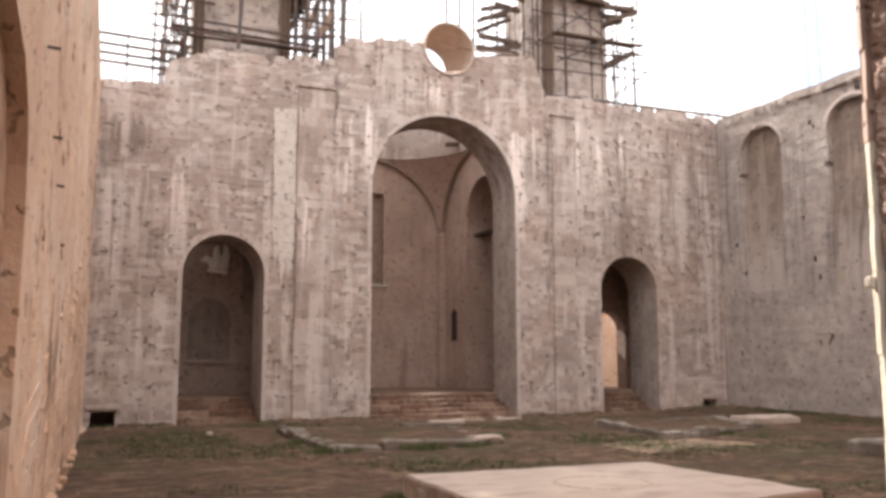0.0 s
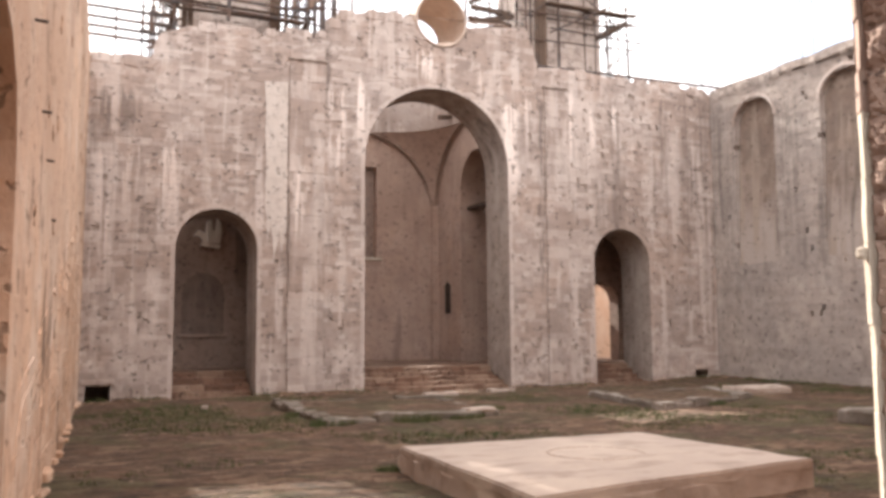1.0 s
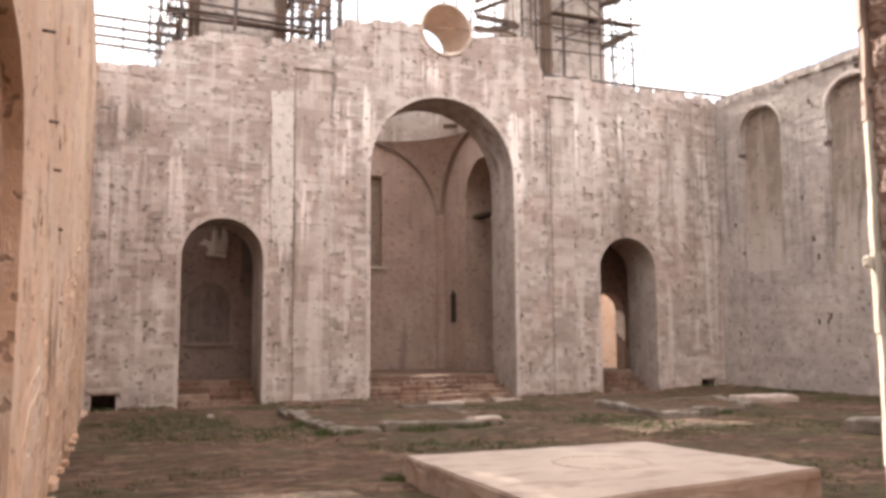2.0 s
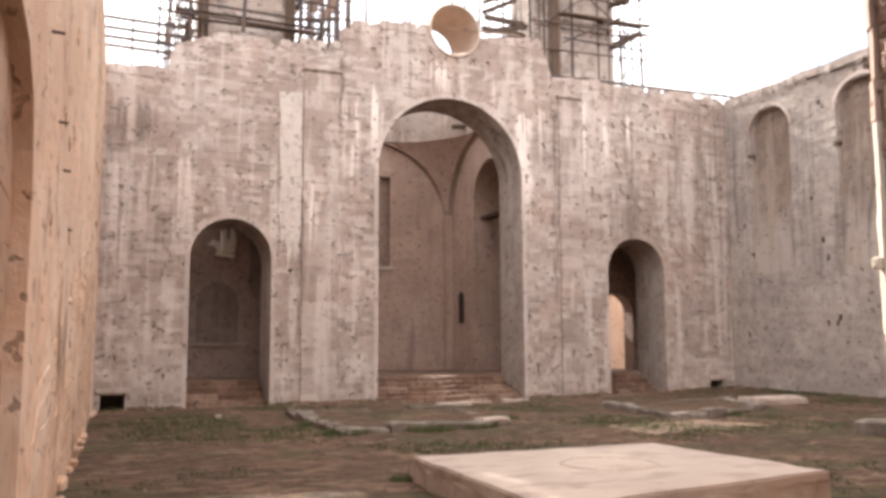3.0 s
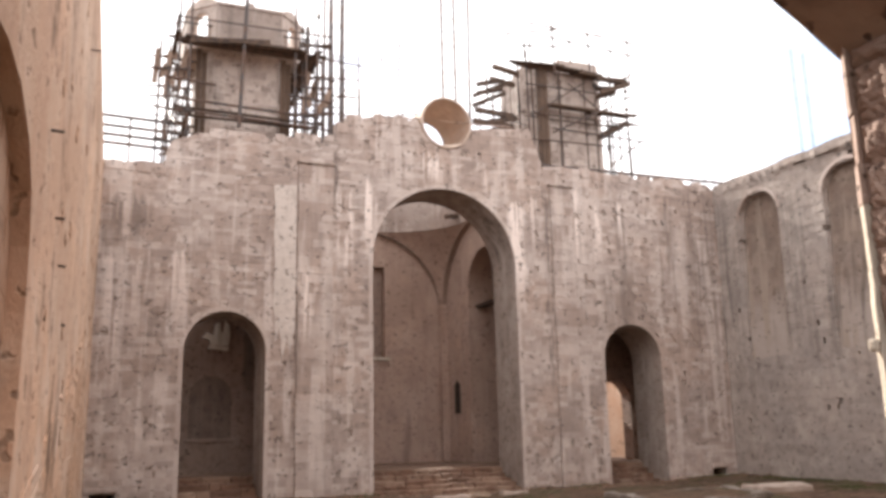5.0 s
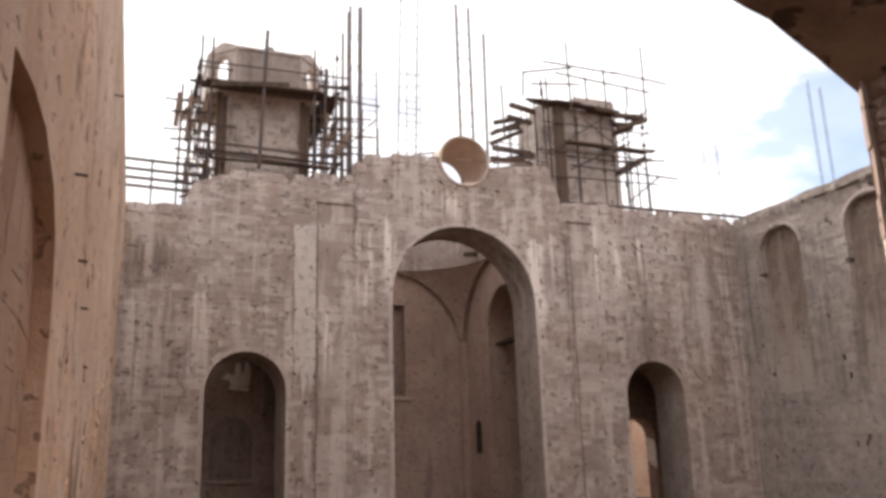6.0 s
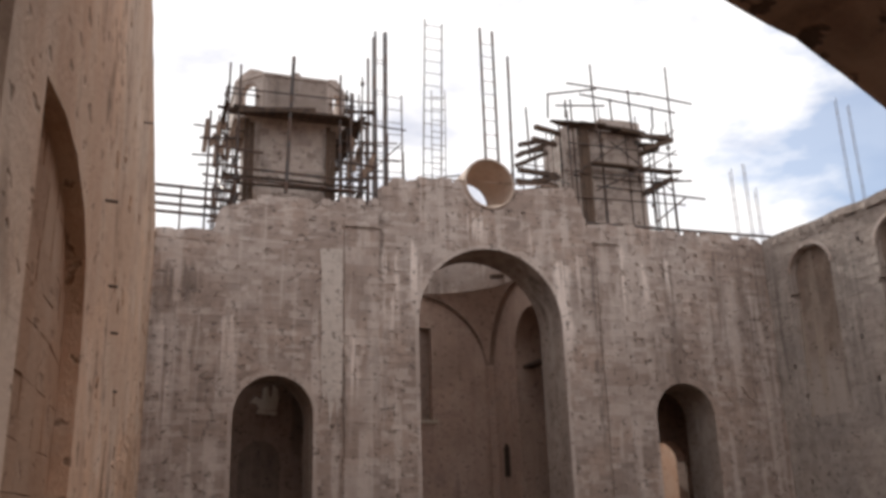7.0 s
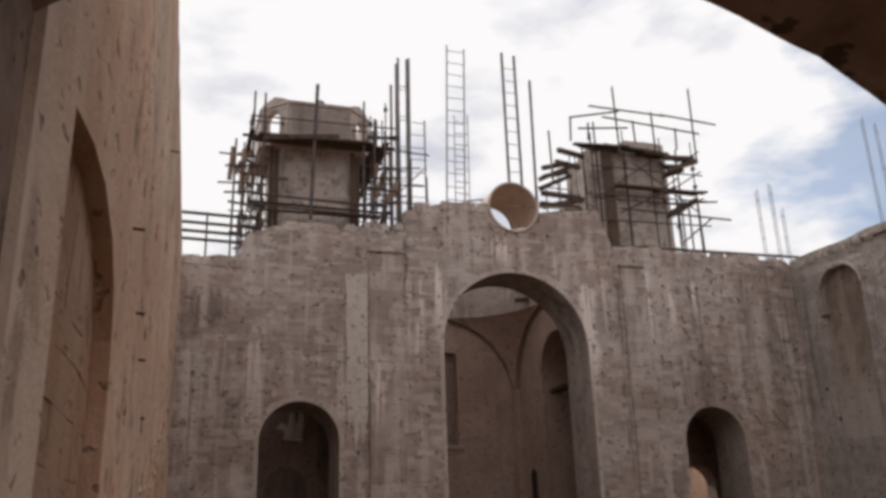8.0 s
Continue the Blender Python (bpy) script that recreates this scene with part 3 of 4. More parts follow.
portal = [(PX1, -0.3), (24, -0.3), (24, 8.6), (-2.5, 8.6), (-2.5, -0.3), (PX0, -0.3)] + seg[::-1]
bm = extrude_poly(portal, at_west, 1.25, 0.0)
wall_west = setting(part("wall_west", bm, M_BROWN), "rough brown west wall with a segmental arched portal", "wall")
# splayed pale edge of the jamb, course by course, angled to catch the sun
z, rng = -0.05, random.Random(5)
while z < SPRING - 0.02:
    h = rng.uniform(0.2, 0.42)
    e = rng.uniform(-0.008, 0.008)
    plan = [(PX1 - 0.055 + e, PY - 0.07), (PX1 + e, PY + 0.004), (PX1 + 0.4, PY + 0.004), (PX1 + 0.4, PY - 0.07)]
    bm = extrude_poly(plan, lambda u, w, zz: (u, zz, w), h - 0.001, z + h)
    bmesh.ops.bevel(bm, geom=bm.edges[:], offset=0.003, segments=1, affect="EDGES")
    bmesh.ops.subdivide_edges(bm, edges=[k for k in bm.edges if k.calc_length() > 0.15], cuts=3, use_grid_fill=True)
    for v in bm.verts:
        v.co += Vector(noise.noise_vector(v.co * 6.0)) * 0.008
    # pale colour where the edge is sunlit, rosier above where it is unlit
    part("quoin", bm, M_QUOIN if z < 2.6 else M_JAMB, wall_west)
    z += h
# eroded rubble face of the jamb, course by course
def rough_face(y0, y1, z0, z1, seed):
    """One rubble stone of the jamb, its face broken and pitted."""
    bm = bmesh.new()
    ny, nz = max(4, int((y1 - y0) / 0.0125)), max(3, int((z1 - z0) / 0.0125))
    rows = []
    for i in range(nz + 1):
        row = []
        for j in range(ny + 1):
            v, w = j / ny, i / nz
            y, z = y0 + (y1 - y0) * v, z0 + (z1 - z0) * w
            rim = min(1.0, 5 * min(v, 1 - v), 5 * min(w, 1 - w))
            dip = 0.012 * noise.noise((seed, y * 7, z * 7)) + 0.012 * noise.noise((seed, y * 19, z * 19)) - 0.045 * max(0.0, noise.noise((3.0, y * 38, z * 38)) - 0.05)
            row.append(bm.verts.new((PX1 - 0.05 + 0.035 * (1 - rim) - dip, y, z)))
        rows.append(row)
    for i in range(nz):
        for j in range(ny):
            bm.faces.new((rows[i][j], rows[i + 1][j], rows[i + 1][j + 1], rows[i][j + 1]))
    for row, nxt in ((rows[0], -1), (rows[-1], 1)):
        back = [bm.verts.new((PX1 + 0.15, v.co.y, v.co.z)) for v in row]
        for j in range(ny):
            quad = (row[j], row[j + 1], back[j + 1], back[j])
            bm.faces.new(quad if nxt < 0 else quad[::-1])
    return bm


knob = worn_box(PX1 - 0.075, PX1 - 0.02, 2.95, 3.0, 1.95, 2.01, 0.006, 0.015, 2)
part("knob", knob, M_QUOIN, wall_west, "small pale stone knob")
z = -0.05
while z < SPRING - 0.02:
    h = rng.uniform(0.12, 0.34)
    y = 2.93
    while y > 1.8:
        wd = rng.uniform(0.14, 0.36)
        part("stone", rough_face(max(y - wd, 1.75), y, z, min(z + h, SPRING + 0.02), rng.uniform(0, 50)), M_JAMB if y > 2.75 else M_BROWN, wall_west)
        y -= wd
    z += h

# ---- ground ----
def ground_z(x, y):
    fade = max(0.0, 1 - max(0, abs(x - 10) - 16) / 30) * max(0.0, 1 - max(0, abs(y - 12) - 18) / 30)
    return fade * (0.06 * noise.noise((x * 0.35, y * 0.35, 0)) + 0.025 * noise.noise((x * 1.7, y * 1.7, 5))) + 0.12 * max(0, min(1, (x - 14) / 6)) * max(0, min(1, (y - 16) / 6)) * fade


def lines(a, b, step, far):
    out = [a + i * step for i in range(int(round((b - a) / step)) + 1)]
    lo, hi, d = a, b, step
    while lo > -far:
        d *= 1.6
        lo, hi = lo - d, hi + d
        out = [lo] + out + [hi]
    return out


gx, gy = lines(-1.0, 21.5, 0.25, 2500), lines(2.0, 25.0, 0.25, 2500)
vs = [(x, y, ground_z(x, y)) for y in gy for x in gx]
n = len(gx)
me = bpy.data.meshes.new("ground")
me.from_pydata(vs, [], [(j * n + i, j * n + i + 1, (j + 1) * n + i + 1, (j + 1) * n + i) for j in range(len(gy) - 1) for i in range(n - 1)])
me.materials.append(M_EARTH)
me.shade_smooth()
setting(new("ground", me), "bare brown earth with thin patches of short grass", "ground")

def bank(name, label, place, u0, u1, gaps):
    verts, faces = [], []
    n = int((u1 - u0) / 0.12)
    for i in range(n + 1):
        u = u0 + (u1 - u0) * i / n
        open_here = any(a < u < b for a, b in gaps)
        h = 0.0 if open_here else 0.06 + 0.09 * max(0, noise.noise((u * 1.4, 2.0, 7.0))) + 0.04 * noise.noise((u * 6, 1.0, 3.0))
        d = 0.05 if open_here else 0.3 + 0.2 * noise.noise((u * 0.8, 5.0, 1.0))
        for w, k in ((-0.02, 1.0), (0.3 * d, 0.75), (0.7 * d, 0.3), (d, -0.4)):
            p = place(u, w, 0)
            verts.append((p[0], p[1], ground_z(p[0], p[1]) + h * k - (0.03 if k < 0 or open_here else 0)))
    for i in range(n):
        for j in range(3):
            k = i * 4 + j
            faces.append((k, k + 1, k + 5, k + 4))
    me = bpy.data.meshes.new(name)
    me.from_pydata(verts, [], faces)
    me.materials.append(M_EARTH)
    me.shade_smooth()
    return setting(new(name, me), label, "ground")


bank("earth_bank", "ragged strip of dark earth along the wall foot", at_east, 0.0, 20.4, ((0.1, 0.8), (2.2, 4.6), (7.5, 12.5), (15.4, 17.8), (19.4, 20.1)))
bank("earth_bank", "ragged strip of dark earth along the side wall", at_right, 5.0, 23.9, ())

# short grass, thick in patches
rng = random.Random(3)
verts, faces = [], []
for i in range(34000):
    x, y = rng.uniform(0, 20), rng.uniform(7, 23.8)
    dense = noise.noise((x * 0.42, y * 0.42, 13.0)) + 1.1 * math.exp(-((x - 2.1) / 1.5) ** 2 - ((y - 18.8) / 1.8) ** 2) + 0.35 * math.exp(-((x - 9.5) / 2.0) ** 2 - ((y - 15.5) / 1.6) ** 2)
    if dense < rng.uniform(0.1, 0.66) or (3.2 < x < 7.4 and 6 < y < 10.1):
        continue
    z = ground_z(x, y)
    for _ in range(5):
        a, s = rng.uniform(0, 6.28), rng.uniform(0.02, 0.06)
        px, py = x + rng.uniform(-0.07, 0.07), y + rng.uniform(-0.07, 0.07)
        dx, dy = 0.009 * math.cos(a), 0.009 * math.sin(a)
        k = len(verts)
        verts += [(px - dx, py - dy, z - 0.01), (px + dx, py + dy, z - 0.01), (px + dy * 6 * rng.uniform(-1, 1), py - dx * 6 * rng.uniform(-1, 1), z + s)]
        faces.append((k, k + 1, k + 2))
for cx, cy, r, hgt in ((5.9, 15.3, 0.5, 0.2), (4.3, 15.4, 0.45, 0.18), (7.0, 15.5, 0.4, 0.14), (12.3, 16.2, 0.5, 0.16), (13.6, 16.2, 0.4, 0.14), (4.2, 17.5, 0.4, 0.14), (8.3, 17.4, 0.5, 0.12), (3.6, 9.9, 0.3, 0.1)):
    for _ in range(420):
        a, d = rng.uniform(0, 6.28), r * math.sqrt(rng.random())
        px, py = cx + d * math.cos(a), cy + 0.5 * d * math.sin(a)
        z, s = ground_z(px, py), hgt * rng.uniform(0.4, 1.0)
        k = len(verts)
        verts += [(px - 0.006, py, z - 0.01), (px + 0.006, py, z - 0.01), (px + rng.uniform(-0.06, 0.06), py + rng.uniform(-0.06, 0.06), z + s)]
        faces.append((k, k + 1, k + 2))
for _ in range(2600):
    if rng.random() < 0.62:
        px, py = rng.uniform(0.2, 20.2), 23.93 - abs(rng.gauss(0, 0.16))
    else:
        py = rng.uniform(15.0, 23.8)
        px = 20.4 + 0.03 * (24 - py) - abs(rng.gauss(0, 0.15))
    if noise.noise((px * 0.9, py * 0.9, 40.0)) < -0.1 or 7.7 < px < 12.3 or 2.4 < px < 4.4 or 15.6 < px < 17.6:
        continue
    z, s = ground_z(px, py), rng.uniform(0.04, 0.15)
    k = len(verts)
    verts += [(px - 0.012, py, z - 0.01), (px + 0.012, py, z - 0.01), (px + rng.uniform(-0.05, 0.05), py + rng.uniform(-0.04, 0.02), z + s)]
    faces.append((k, k + 1, k + 2))
me = bpy.data.meshes.new("grass")
me.from_pydata(verts, [], faces)
me.materials.append(M_GRASS)
tagged(new("grass", me), "short green and straw-coloured grass on bare earth", "grass", kind="stuff")

# pebbles and rubble crumbs
verts, faces = [], []
for i in range(1500):
    x, y = rng.uniform(-0.2, 20), rng.uniform(5, 23.9)
    if i % 2:
        y = 23.95 - abs(rng.gauss(0, 0.35))
    s = rng.uniform(0.01, 0.032) * (1.8 if i % 2 else 1) * (2.0 if rng.random() < 0.04 else 1)
    z = ground_z(x, y)
    k = len(verts)
    ring = [(x + s * rng.uniform(0.7, 1.3) * math.cos(t), y + s * rng.uniform(0.7, 1.3) * math.sin(t), z) for t in (0, 1.25, 2.5, 3.8, 5.0)]
    verts += ring + [(x, y, z + s * 0.8)]
    faces += [(k + j, k + (j + 1) % 5, k + 5) for j in range(5)]
me = bpy.data.meshes.new("pebbles")
me.from_pydata(verts, [], faces)
me.materials.append(M_STEP)
tagged(new("pebbles", me), "grey and brown pebbles and stone crumbs", "pebbles", kind="stuff")

# ---- things on the floor ----
slab = thing("stone_slab", "large pale cast stone slab lying on the earth", "slab")
S = [(3.46, 6.33), (7.13, 6.96), (6.99, 9.82), (3.56, 9.82)]
bm = extrude_poly(S, lambda u, w, z: (u, z, w), 0.34, 0.30)
bmesh.ops.bevel(bm, geom=bm.edges[:], offset=0.02, segments=2, affect="EDGES")
bmesh.ops.subdivide_edges(bm, edges=[e for e in bm.edges if e.calc_length() > 0.3], cuts=16, use_grid_fill=True)
for v in bm.verts:
    v.co += Vector(noise.noise_vector(v.co * 2.1)) * 0.014
    if v.co.z < 0.2:
        v.co += Vector(noise.noise_vector(v.co * 3.3)) * 0.05
part("slab_body", bm, M_SLAB, slab)
for i in range(22):
    a0, a1 = 2 * math.pi * i / 22, 2 * math.pi * (i + 0.8) / 22
    c = (5.35, 8.35)
    pts = [(c[0] + r * math.cos(a), c[1] + r * math.sin(a)) for r, a in ((0.50, a0), (0.50, a1), (0.555, a1), (0.555, a0))]
    part("ring_mark", extrude_poly(pts, lambda u, w, z: (u, z, w), 0.02, 0.304), M_SLAB, slab)


def kerbed_bed(name, label, corners, top, seed, broken):
    """A low foundation: earth fill inside a kerb of worn stones."""
    rg = random.Random(seed)
    bed = thing(name, label, "foundation")
    cx, cy = sum(p[0] for p in corners) / 4, sum(p[1] for p in corners) / 4
    inner = [(cx + (x - cx) * 0.96, cy + (y - cy) * 0.96) for x, y in corners]
    fill = extrude_poly(inner, lambda u, w, z: (u, z, w), 0.4, top - 0.05)
    part("fill", fill, M_EARTH, bed, "bare earth fill")
    for i in range(4):
        p, q = Vector(corners[i]), Vector(corners[(i + 1) % 4])
        d = (q - p)
        length, d = d.length, d.normalized()
        nrm = Vector((-d.y, d.x))
        s = 0.0
        while s < length - 0.1:
            wd = min(rg.uniform(0.8, 1.7), length - s)
            if rg.random() > broken:
                h = top + rg.uniform(-0.05, 0.035)
                bmk = worn_box(0, wd - 0.02, -0.02, rg.uniform(0.22, 0.32), -0.15, h, 0.055, 0.04, 4)
                m = Matrix(((d.x, nrm.x, 0, p.x + d.x * s), (d.y, nrm.y, 0, p.y + d.y * s), (0, 0, 1, 0), (0, 0, 0, 1)))
                bmesh.ops.transform(bmk, matrix=m, verts=bmk.verts)
                part("kerb_stone", bmk, M_KERB, bed)
            s += wd
    return bed


kerbed_bed("tomb_foundation", "low rectangular foundation with worn stone kerb before the arch", [(4.15, 15.3), (7.75, 15.6), (8.2, 19.6), (4.2, 20.3)], 0.17, 8, 0.12)
kerbed_bed("tomb_foundation", "low broken foundation of dark mossy kerb stones by the wall", [(11.7, 15.5), (15.4, 16.9), (16.4, 19.6), (12.4, 19.6)], 0.17, 9, 0.06)
tagged(part("fallen_block", worn_box(15.9, 17.6, 17.8, 18.6, 0.0, 0.23, 0.06, 0.06, 8), M_SLAB), "pale fallen stone block lying on the foundation", "stone block")
tagged(part("fallen_block", worn_box(8.6, 9.6, 21.7, 22.0, -0.05, 0.08, 0.05, 0.03, 4), M_SLAB), "pale flat stone lying in the grass", "stone block")
tagged(part("fallen_block", worn_box(10.9, 11.7, 22.4, 22.7, -0.05, 0.08, 0.05, 0.03, 4), M_SLAB), "pale flat stone at the foot of the steps", "stone block")
tagged(part("fallen_block", worn_box(7.05, 7.7, 15.55, 15.95, 0.08, 0.2, 0.05, 0.05, 4), M_SLAB), "pale rounded stone on the kerb corner", "stone block")
tagged(part("fallen_block", worn_box(12.9, 14.2, 11.2, 12.0, -0.05, 0.24, 0.03, 0.05, 4), M_KERB), "dark low stone half sunk in earth", "stone block")
tagged(part("fallen_block", worn_box(2.55, 2.7, 20.0, 20.1, -0.02, 0.1, 0.02, 0.03, 2), M_SLAB), "small white stone on the grass", "stone block")

# ---- steps in the openings ----
FLOOR = 0.66


def steps(x0, x1, y0, n, rise, going, seed):
    rg = random.Random(seed)
    st = thing("steps", "low worn brown brick steps up through the archway", "steps", kind="structure")
    for i in range(n):
        x = x0
        while x < x1 - 0.05:
            wd = min(rg.uniform(0.3, 0.9), x1 - x)
            part("tread", worn_box(x + 0.004, x + wd - 0.006, y0 + i * going + rg.uniform(-0.02, 0.02), y0 + (i + 1) * going + 0.06, i * rise - 0.25, (i + 1) * rise - rg.uniform(0, 0.035), 0.03, 0.025, 3, 4.0), M_STEP, st)
            x += wd
    return st


steps(7.66, 12.34, 24.1, 5, 0.132, 0.31, 31)
steps(2.31, 4.47, 24.3, 4, 0.165, 0.32, 32)
steps(15.52, 17.68, 24.5, 4, 0.165, 0.3, 33)
setting(part("floor_east", box_bm(-0.3, 20.6, 25.55, 33.2, -0.2, FLOOR), M_STEP), "raised brown floor beyond the arches", "floor")

# ---- chancel behind the great arch ----
HX, CYC, SPR = 3.28, 29.2, 6.55
RS = HX * math.sqrt(2)
BACK = CYC + HX + 0.18


def at_far(u, w, z):
    return (u, BACK - w, z)


def at_side(u, w, z):
    return (MID + HX + 0.18 - w, u, z)


def at_side_n(u, w, z):
    return (MID - HX - 0.18 + w, u, z)


ZR = SPR + HX
far = [(MID - 4.2, 0.3), (MID + 4.2, 0.3), (MID + 4.2, ZR + 0.2), (MID + 0.86, ZR + 0.2), (MID + 0.86, 4.75), (MID - 0.9, 4.75), (MID - 0.9, ZR + 0.2), (MID - 4.2, ZR + 0.2)]
chancel = thing("chancel", "square domed chancel of brown plaster with pendentives, open above", "room", kind="structure")
part("far_wall", extrude_poly(far, at_far, 0.9), M_INNER, chancel)
part("window_head", extrude_poly([(MID - 0.9, 8.44), (MID + 0.86, 8.44), (MID + 0.86, ZR + 0.2), (MID - 0.9, ZR + 0.2)], at_far, 0.9), M_INNER, chancel)
# infill added to limit the sun on the steps; colour holds reveal shade
part("window_blocking", extrude_poly([(MID - 0.9, 6.7), (MID + 0.86, 6.7), (MID + 0.86, 8.44), (MID - 0.9, 8.44)], at_far, 0.6, -0.3), M_ROOM, chancel, "added infill of the upper window recess that limits the sun")
part("window_blocking", extrude_poly([(MID + 0.16, 4.75), (MID + 0.86, 4.75), (MID + 0.86, 6.7), (MID + 0.16, 6.7)], at_far, 0.6, -0.3), M_ROOM, chancel, "added infill of the window recess that narrows the sun")
part("window_sill", worn_box(MID - 1.05, MID + 1.04, BACK - 0.14, BACK + 0.3, 4.62, 4.76, 0.01, 0.02), M_QUOIN, chancel, "pale projecting window sill")
for put, mirror in ((at_side, 1), (at_side_n, -1)):
    cu = 28.8
    o = [(25.6, 0.3), (cu - 1.4, 0.3), (cu - 1.4, 7.2)] + arc(cu, 1.4, 7.2)[1:-1] + [(cu + 1.4, 7.2), (cu + 1.4, 0.3), (33.2, 0.3), (33.2, ZR + 0.2), (25.6, ZR + 0.2)]
    part("side_wall", extrude_poly(o, put, 1.3), M_INNER, chancel)
    # recess back gets the shade colour
    part("side_recess", extrude_poly([(cu - 1.6, 0.3), (cu + 1.6, 0.3), (cu + 1.6, 9), (cu - 1.6, 9)], put, 0.3, -1.302), M_RECESS_SHADE, chancel, "back of the arched recess, coloured dark for its shade")
    part("beam", box_bm(*sorted((put(0, -0.72, 0)[0], put(0, -0.3, 0)[0])), cu - 1.4, cu + 1.4, 6.5, 6.62), M_WOOD, chancel, "dark timber tie beam")
# flush plate, coloured dark in place of a shaded hole
part("slit", extrude_poly([(31.2, 2.5), (31.75, 2.5), (31.75, 3.6), (31.5, 3.8), (31.2, 3.6)], at_side, 0.02, 0.012), M_VOID, chancel, "narrow slit shape, its inner shade put into the colour")
for sx in (-1, 1):
    for sy in (-1, 1):
        part("corner_pier", worn_box(*sorted((MID + sx * (HX - 0.1), MID + sx * (HX + 0.3))), *sorted((CYC + sy * (HX - 0.1), CYC + sy * (HX + 0.3))), 0.3, SPR + 0.4, 0.012, 0.03, 6), M_INNER, chancel)
        # pendentive: a piece of the sphere over the corner
        bm = bmesh.new()
        N1, N2 = 28, 10
        grid = []
        for i in range(N1 + 1):
            ph = radians(-45 + 90 * i / N1)
            psi = radians(45) - abs(ph)
            zl = SPR + math.sqrt(max(0.0, RS * RS - (HX / math.cos(psi)) ** 2))
            colv = []
            for j in range(N2 + 1):
                zz = zl + (ZR - zl) * j / N2
                rho = math.sqrt(max(0.0, RS * RS - (zz - SPR) ** 2))
                ang = math.atan2(sy, sx) + ph
                colv.append(bm.verts.new((MID + rho * math.cos(ang), CYC + rho * math.sin(ang), zz)))
            grid.append(colv)
        for i in range(N1):
            for j in range(N2):
                bm.faces.new((grid[i][j], grid[i + 1][j], grid[i + 1][j + 1], grid[i][j + 1]))
        bmesh.ops.remove_doubles(bm, verts=bm.verts[:], dist=0.002)
        ob = part("pendentive", bm, M_INNER, chancel)
        ob.data.shade_smooth()
# arch bands that edge the pendentives; their dark colour stands for the soffit shadow
def band(put, cu):
    o = arc(cu, HX + 0.03, SPR, 36) + arc(cu, HX - 0.05, SPR, 36)[::-1]
    return extrude_poly(o, put, 0.21, 0.2)


part("arch_band", band(at_far, MID), M_ROOM, chancel, "projecting arch band, coloured dark for its shadow line")
part("arch_band", band(at_side, CYC), M_ROOM, chancel, "projecting arch band, coloured dark for its shadow line")
part("arch_band", band(at_side_n, CYC), M_ROOM, chancel, "projecting arch band, coloured dark for its shadow line")
# drum with a broken top, out of view and notched to shape the sun patch
bm = bmesh.new()
NS = 64
rows4 = []
for i in range(NS):
    a = 2 * math.pi * i / NS
    gone = abs(math.cos(a) * HX + 0.5) < 1.45 and math.sin(a) > 0
    zt = (10.2 if math.sin(a) < -0.6 else 10.95 if gone else 12.5 if math.sin(a) > 0.3 else 11.0) + 0.22 * noise.noise((math.cos(a) * 3, math.sin(a) * 3, 8))
    c, s = math.cos(a), math.sin(a)
    rows4.append([bm.verts.new((MID + r * c, CYC + r * s, z)) for r, z in ((HX - 0.02, ZR - 0.02), (HX - 0.02, zt), (HX + 0.6, zt), (HX + 0.6, ZR - 0.02))])
for i in range(NS):
    p, q = rows4[i], rows4[(i + 1) % NS]
    for j in range(4):
        bm.faces.new((p[j], q[j], q[(j + 1) % 4], p[(j + 1) % 4]))
bmesh.ops.recalc_face_normals(bm, faces=bm.faces[:])
part("drum", bm, M_STONE, chancel, "circular stone drum, its unseen top notched to shape the sun")
# unseen block added above the notch, trims the sun patch on the floor
part("ring_beam", worn_box(7.7, 11.6, 32.35, 32.95, 12.45, 13.6, 0.03, 0.03, 6), M_TOWER, chancel, "unseen beam added over the drum gap to trim the sun patch")
part("putlog", beam((12.55, 30.1, 10.05), (13.5, 30.3, 10.22), 0.16, 0.16), M_WOOD, chancel, "dark timber stub in the drum")

# ---- side rooms behind the doors ----
def side_room(name, label, x0, x1, yb, hole=None, broken=0.0):
    rm = thing(name, label, "room", kind="structure")

    def put(u, w, z):
        return (u, yb - w, z)
    # with an open vault the unseen wall top is raised to block sun
    top = 8.4 if broken else 5.6
    o = [(x0, 0.2), (x1, 0.2), (x1, top), (x0, top)]
    if hole:
        cu, r, zs = hole
        o = [(x0, 0.2), (cu - r, 0.2), (cu - r, zs)] + arc(cu, r, zs)[1:-1] + [(cu + r, zs), (cu + r, 0.2), (x1, 0.2), (x1, 5.6), (x0, 5.6)]
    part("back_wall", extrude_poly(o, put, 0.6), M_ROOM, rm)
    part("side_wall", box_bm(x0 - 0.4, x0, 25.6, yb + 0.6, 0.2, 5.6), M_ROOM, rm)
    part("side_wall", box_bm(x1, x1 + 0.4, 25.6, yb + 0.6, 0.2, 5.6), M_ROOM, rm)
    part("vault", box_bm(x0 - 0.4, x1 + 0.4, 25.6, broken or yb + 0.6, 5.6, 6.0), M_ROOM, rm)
    return rm, put


# vault cut back out of view to let sky light into the room
north_room, put_n = side_room("north_room", "dim side room with a blind niche and a vault opened for light", 0.6, 5.6, 28.0, broken=26.25)
# niche is a thin plate; its darker colour stands for recess shade
bm = extrude_poly([(2.9, 1.72)] + [(4.2, 1.72)] + arc(3.55, 0.65, 3.0, 16)[::-1], put_n, 0.01, 0.008)
part("niche", bm, M_RECESS_SHADE, north_room, "flat arched niche shape, its shade put into the colour")
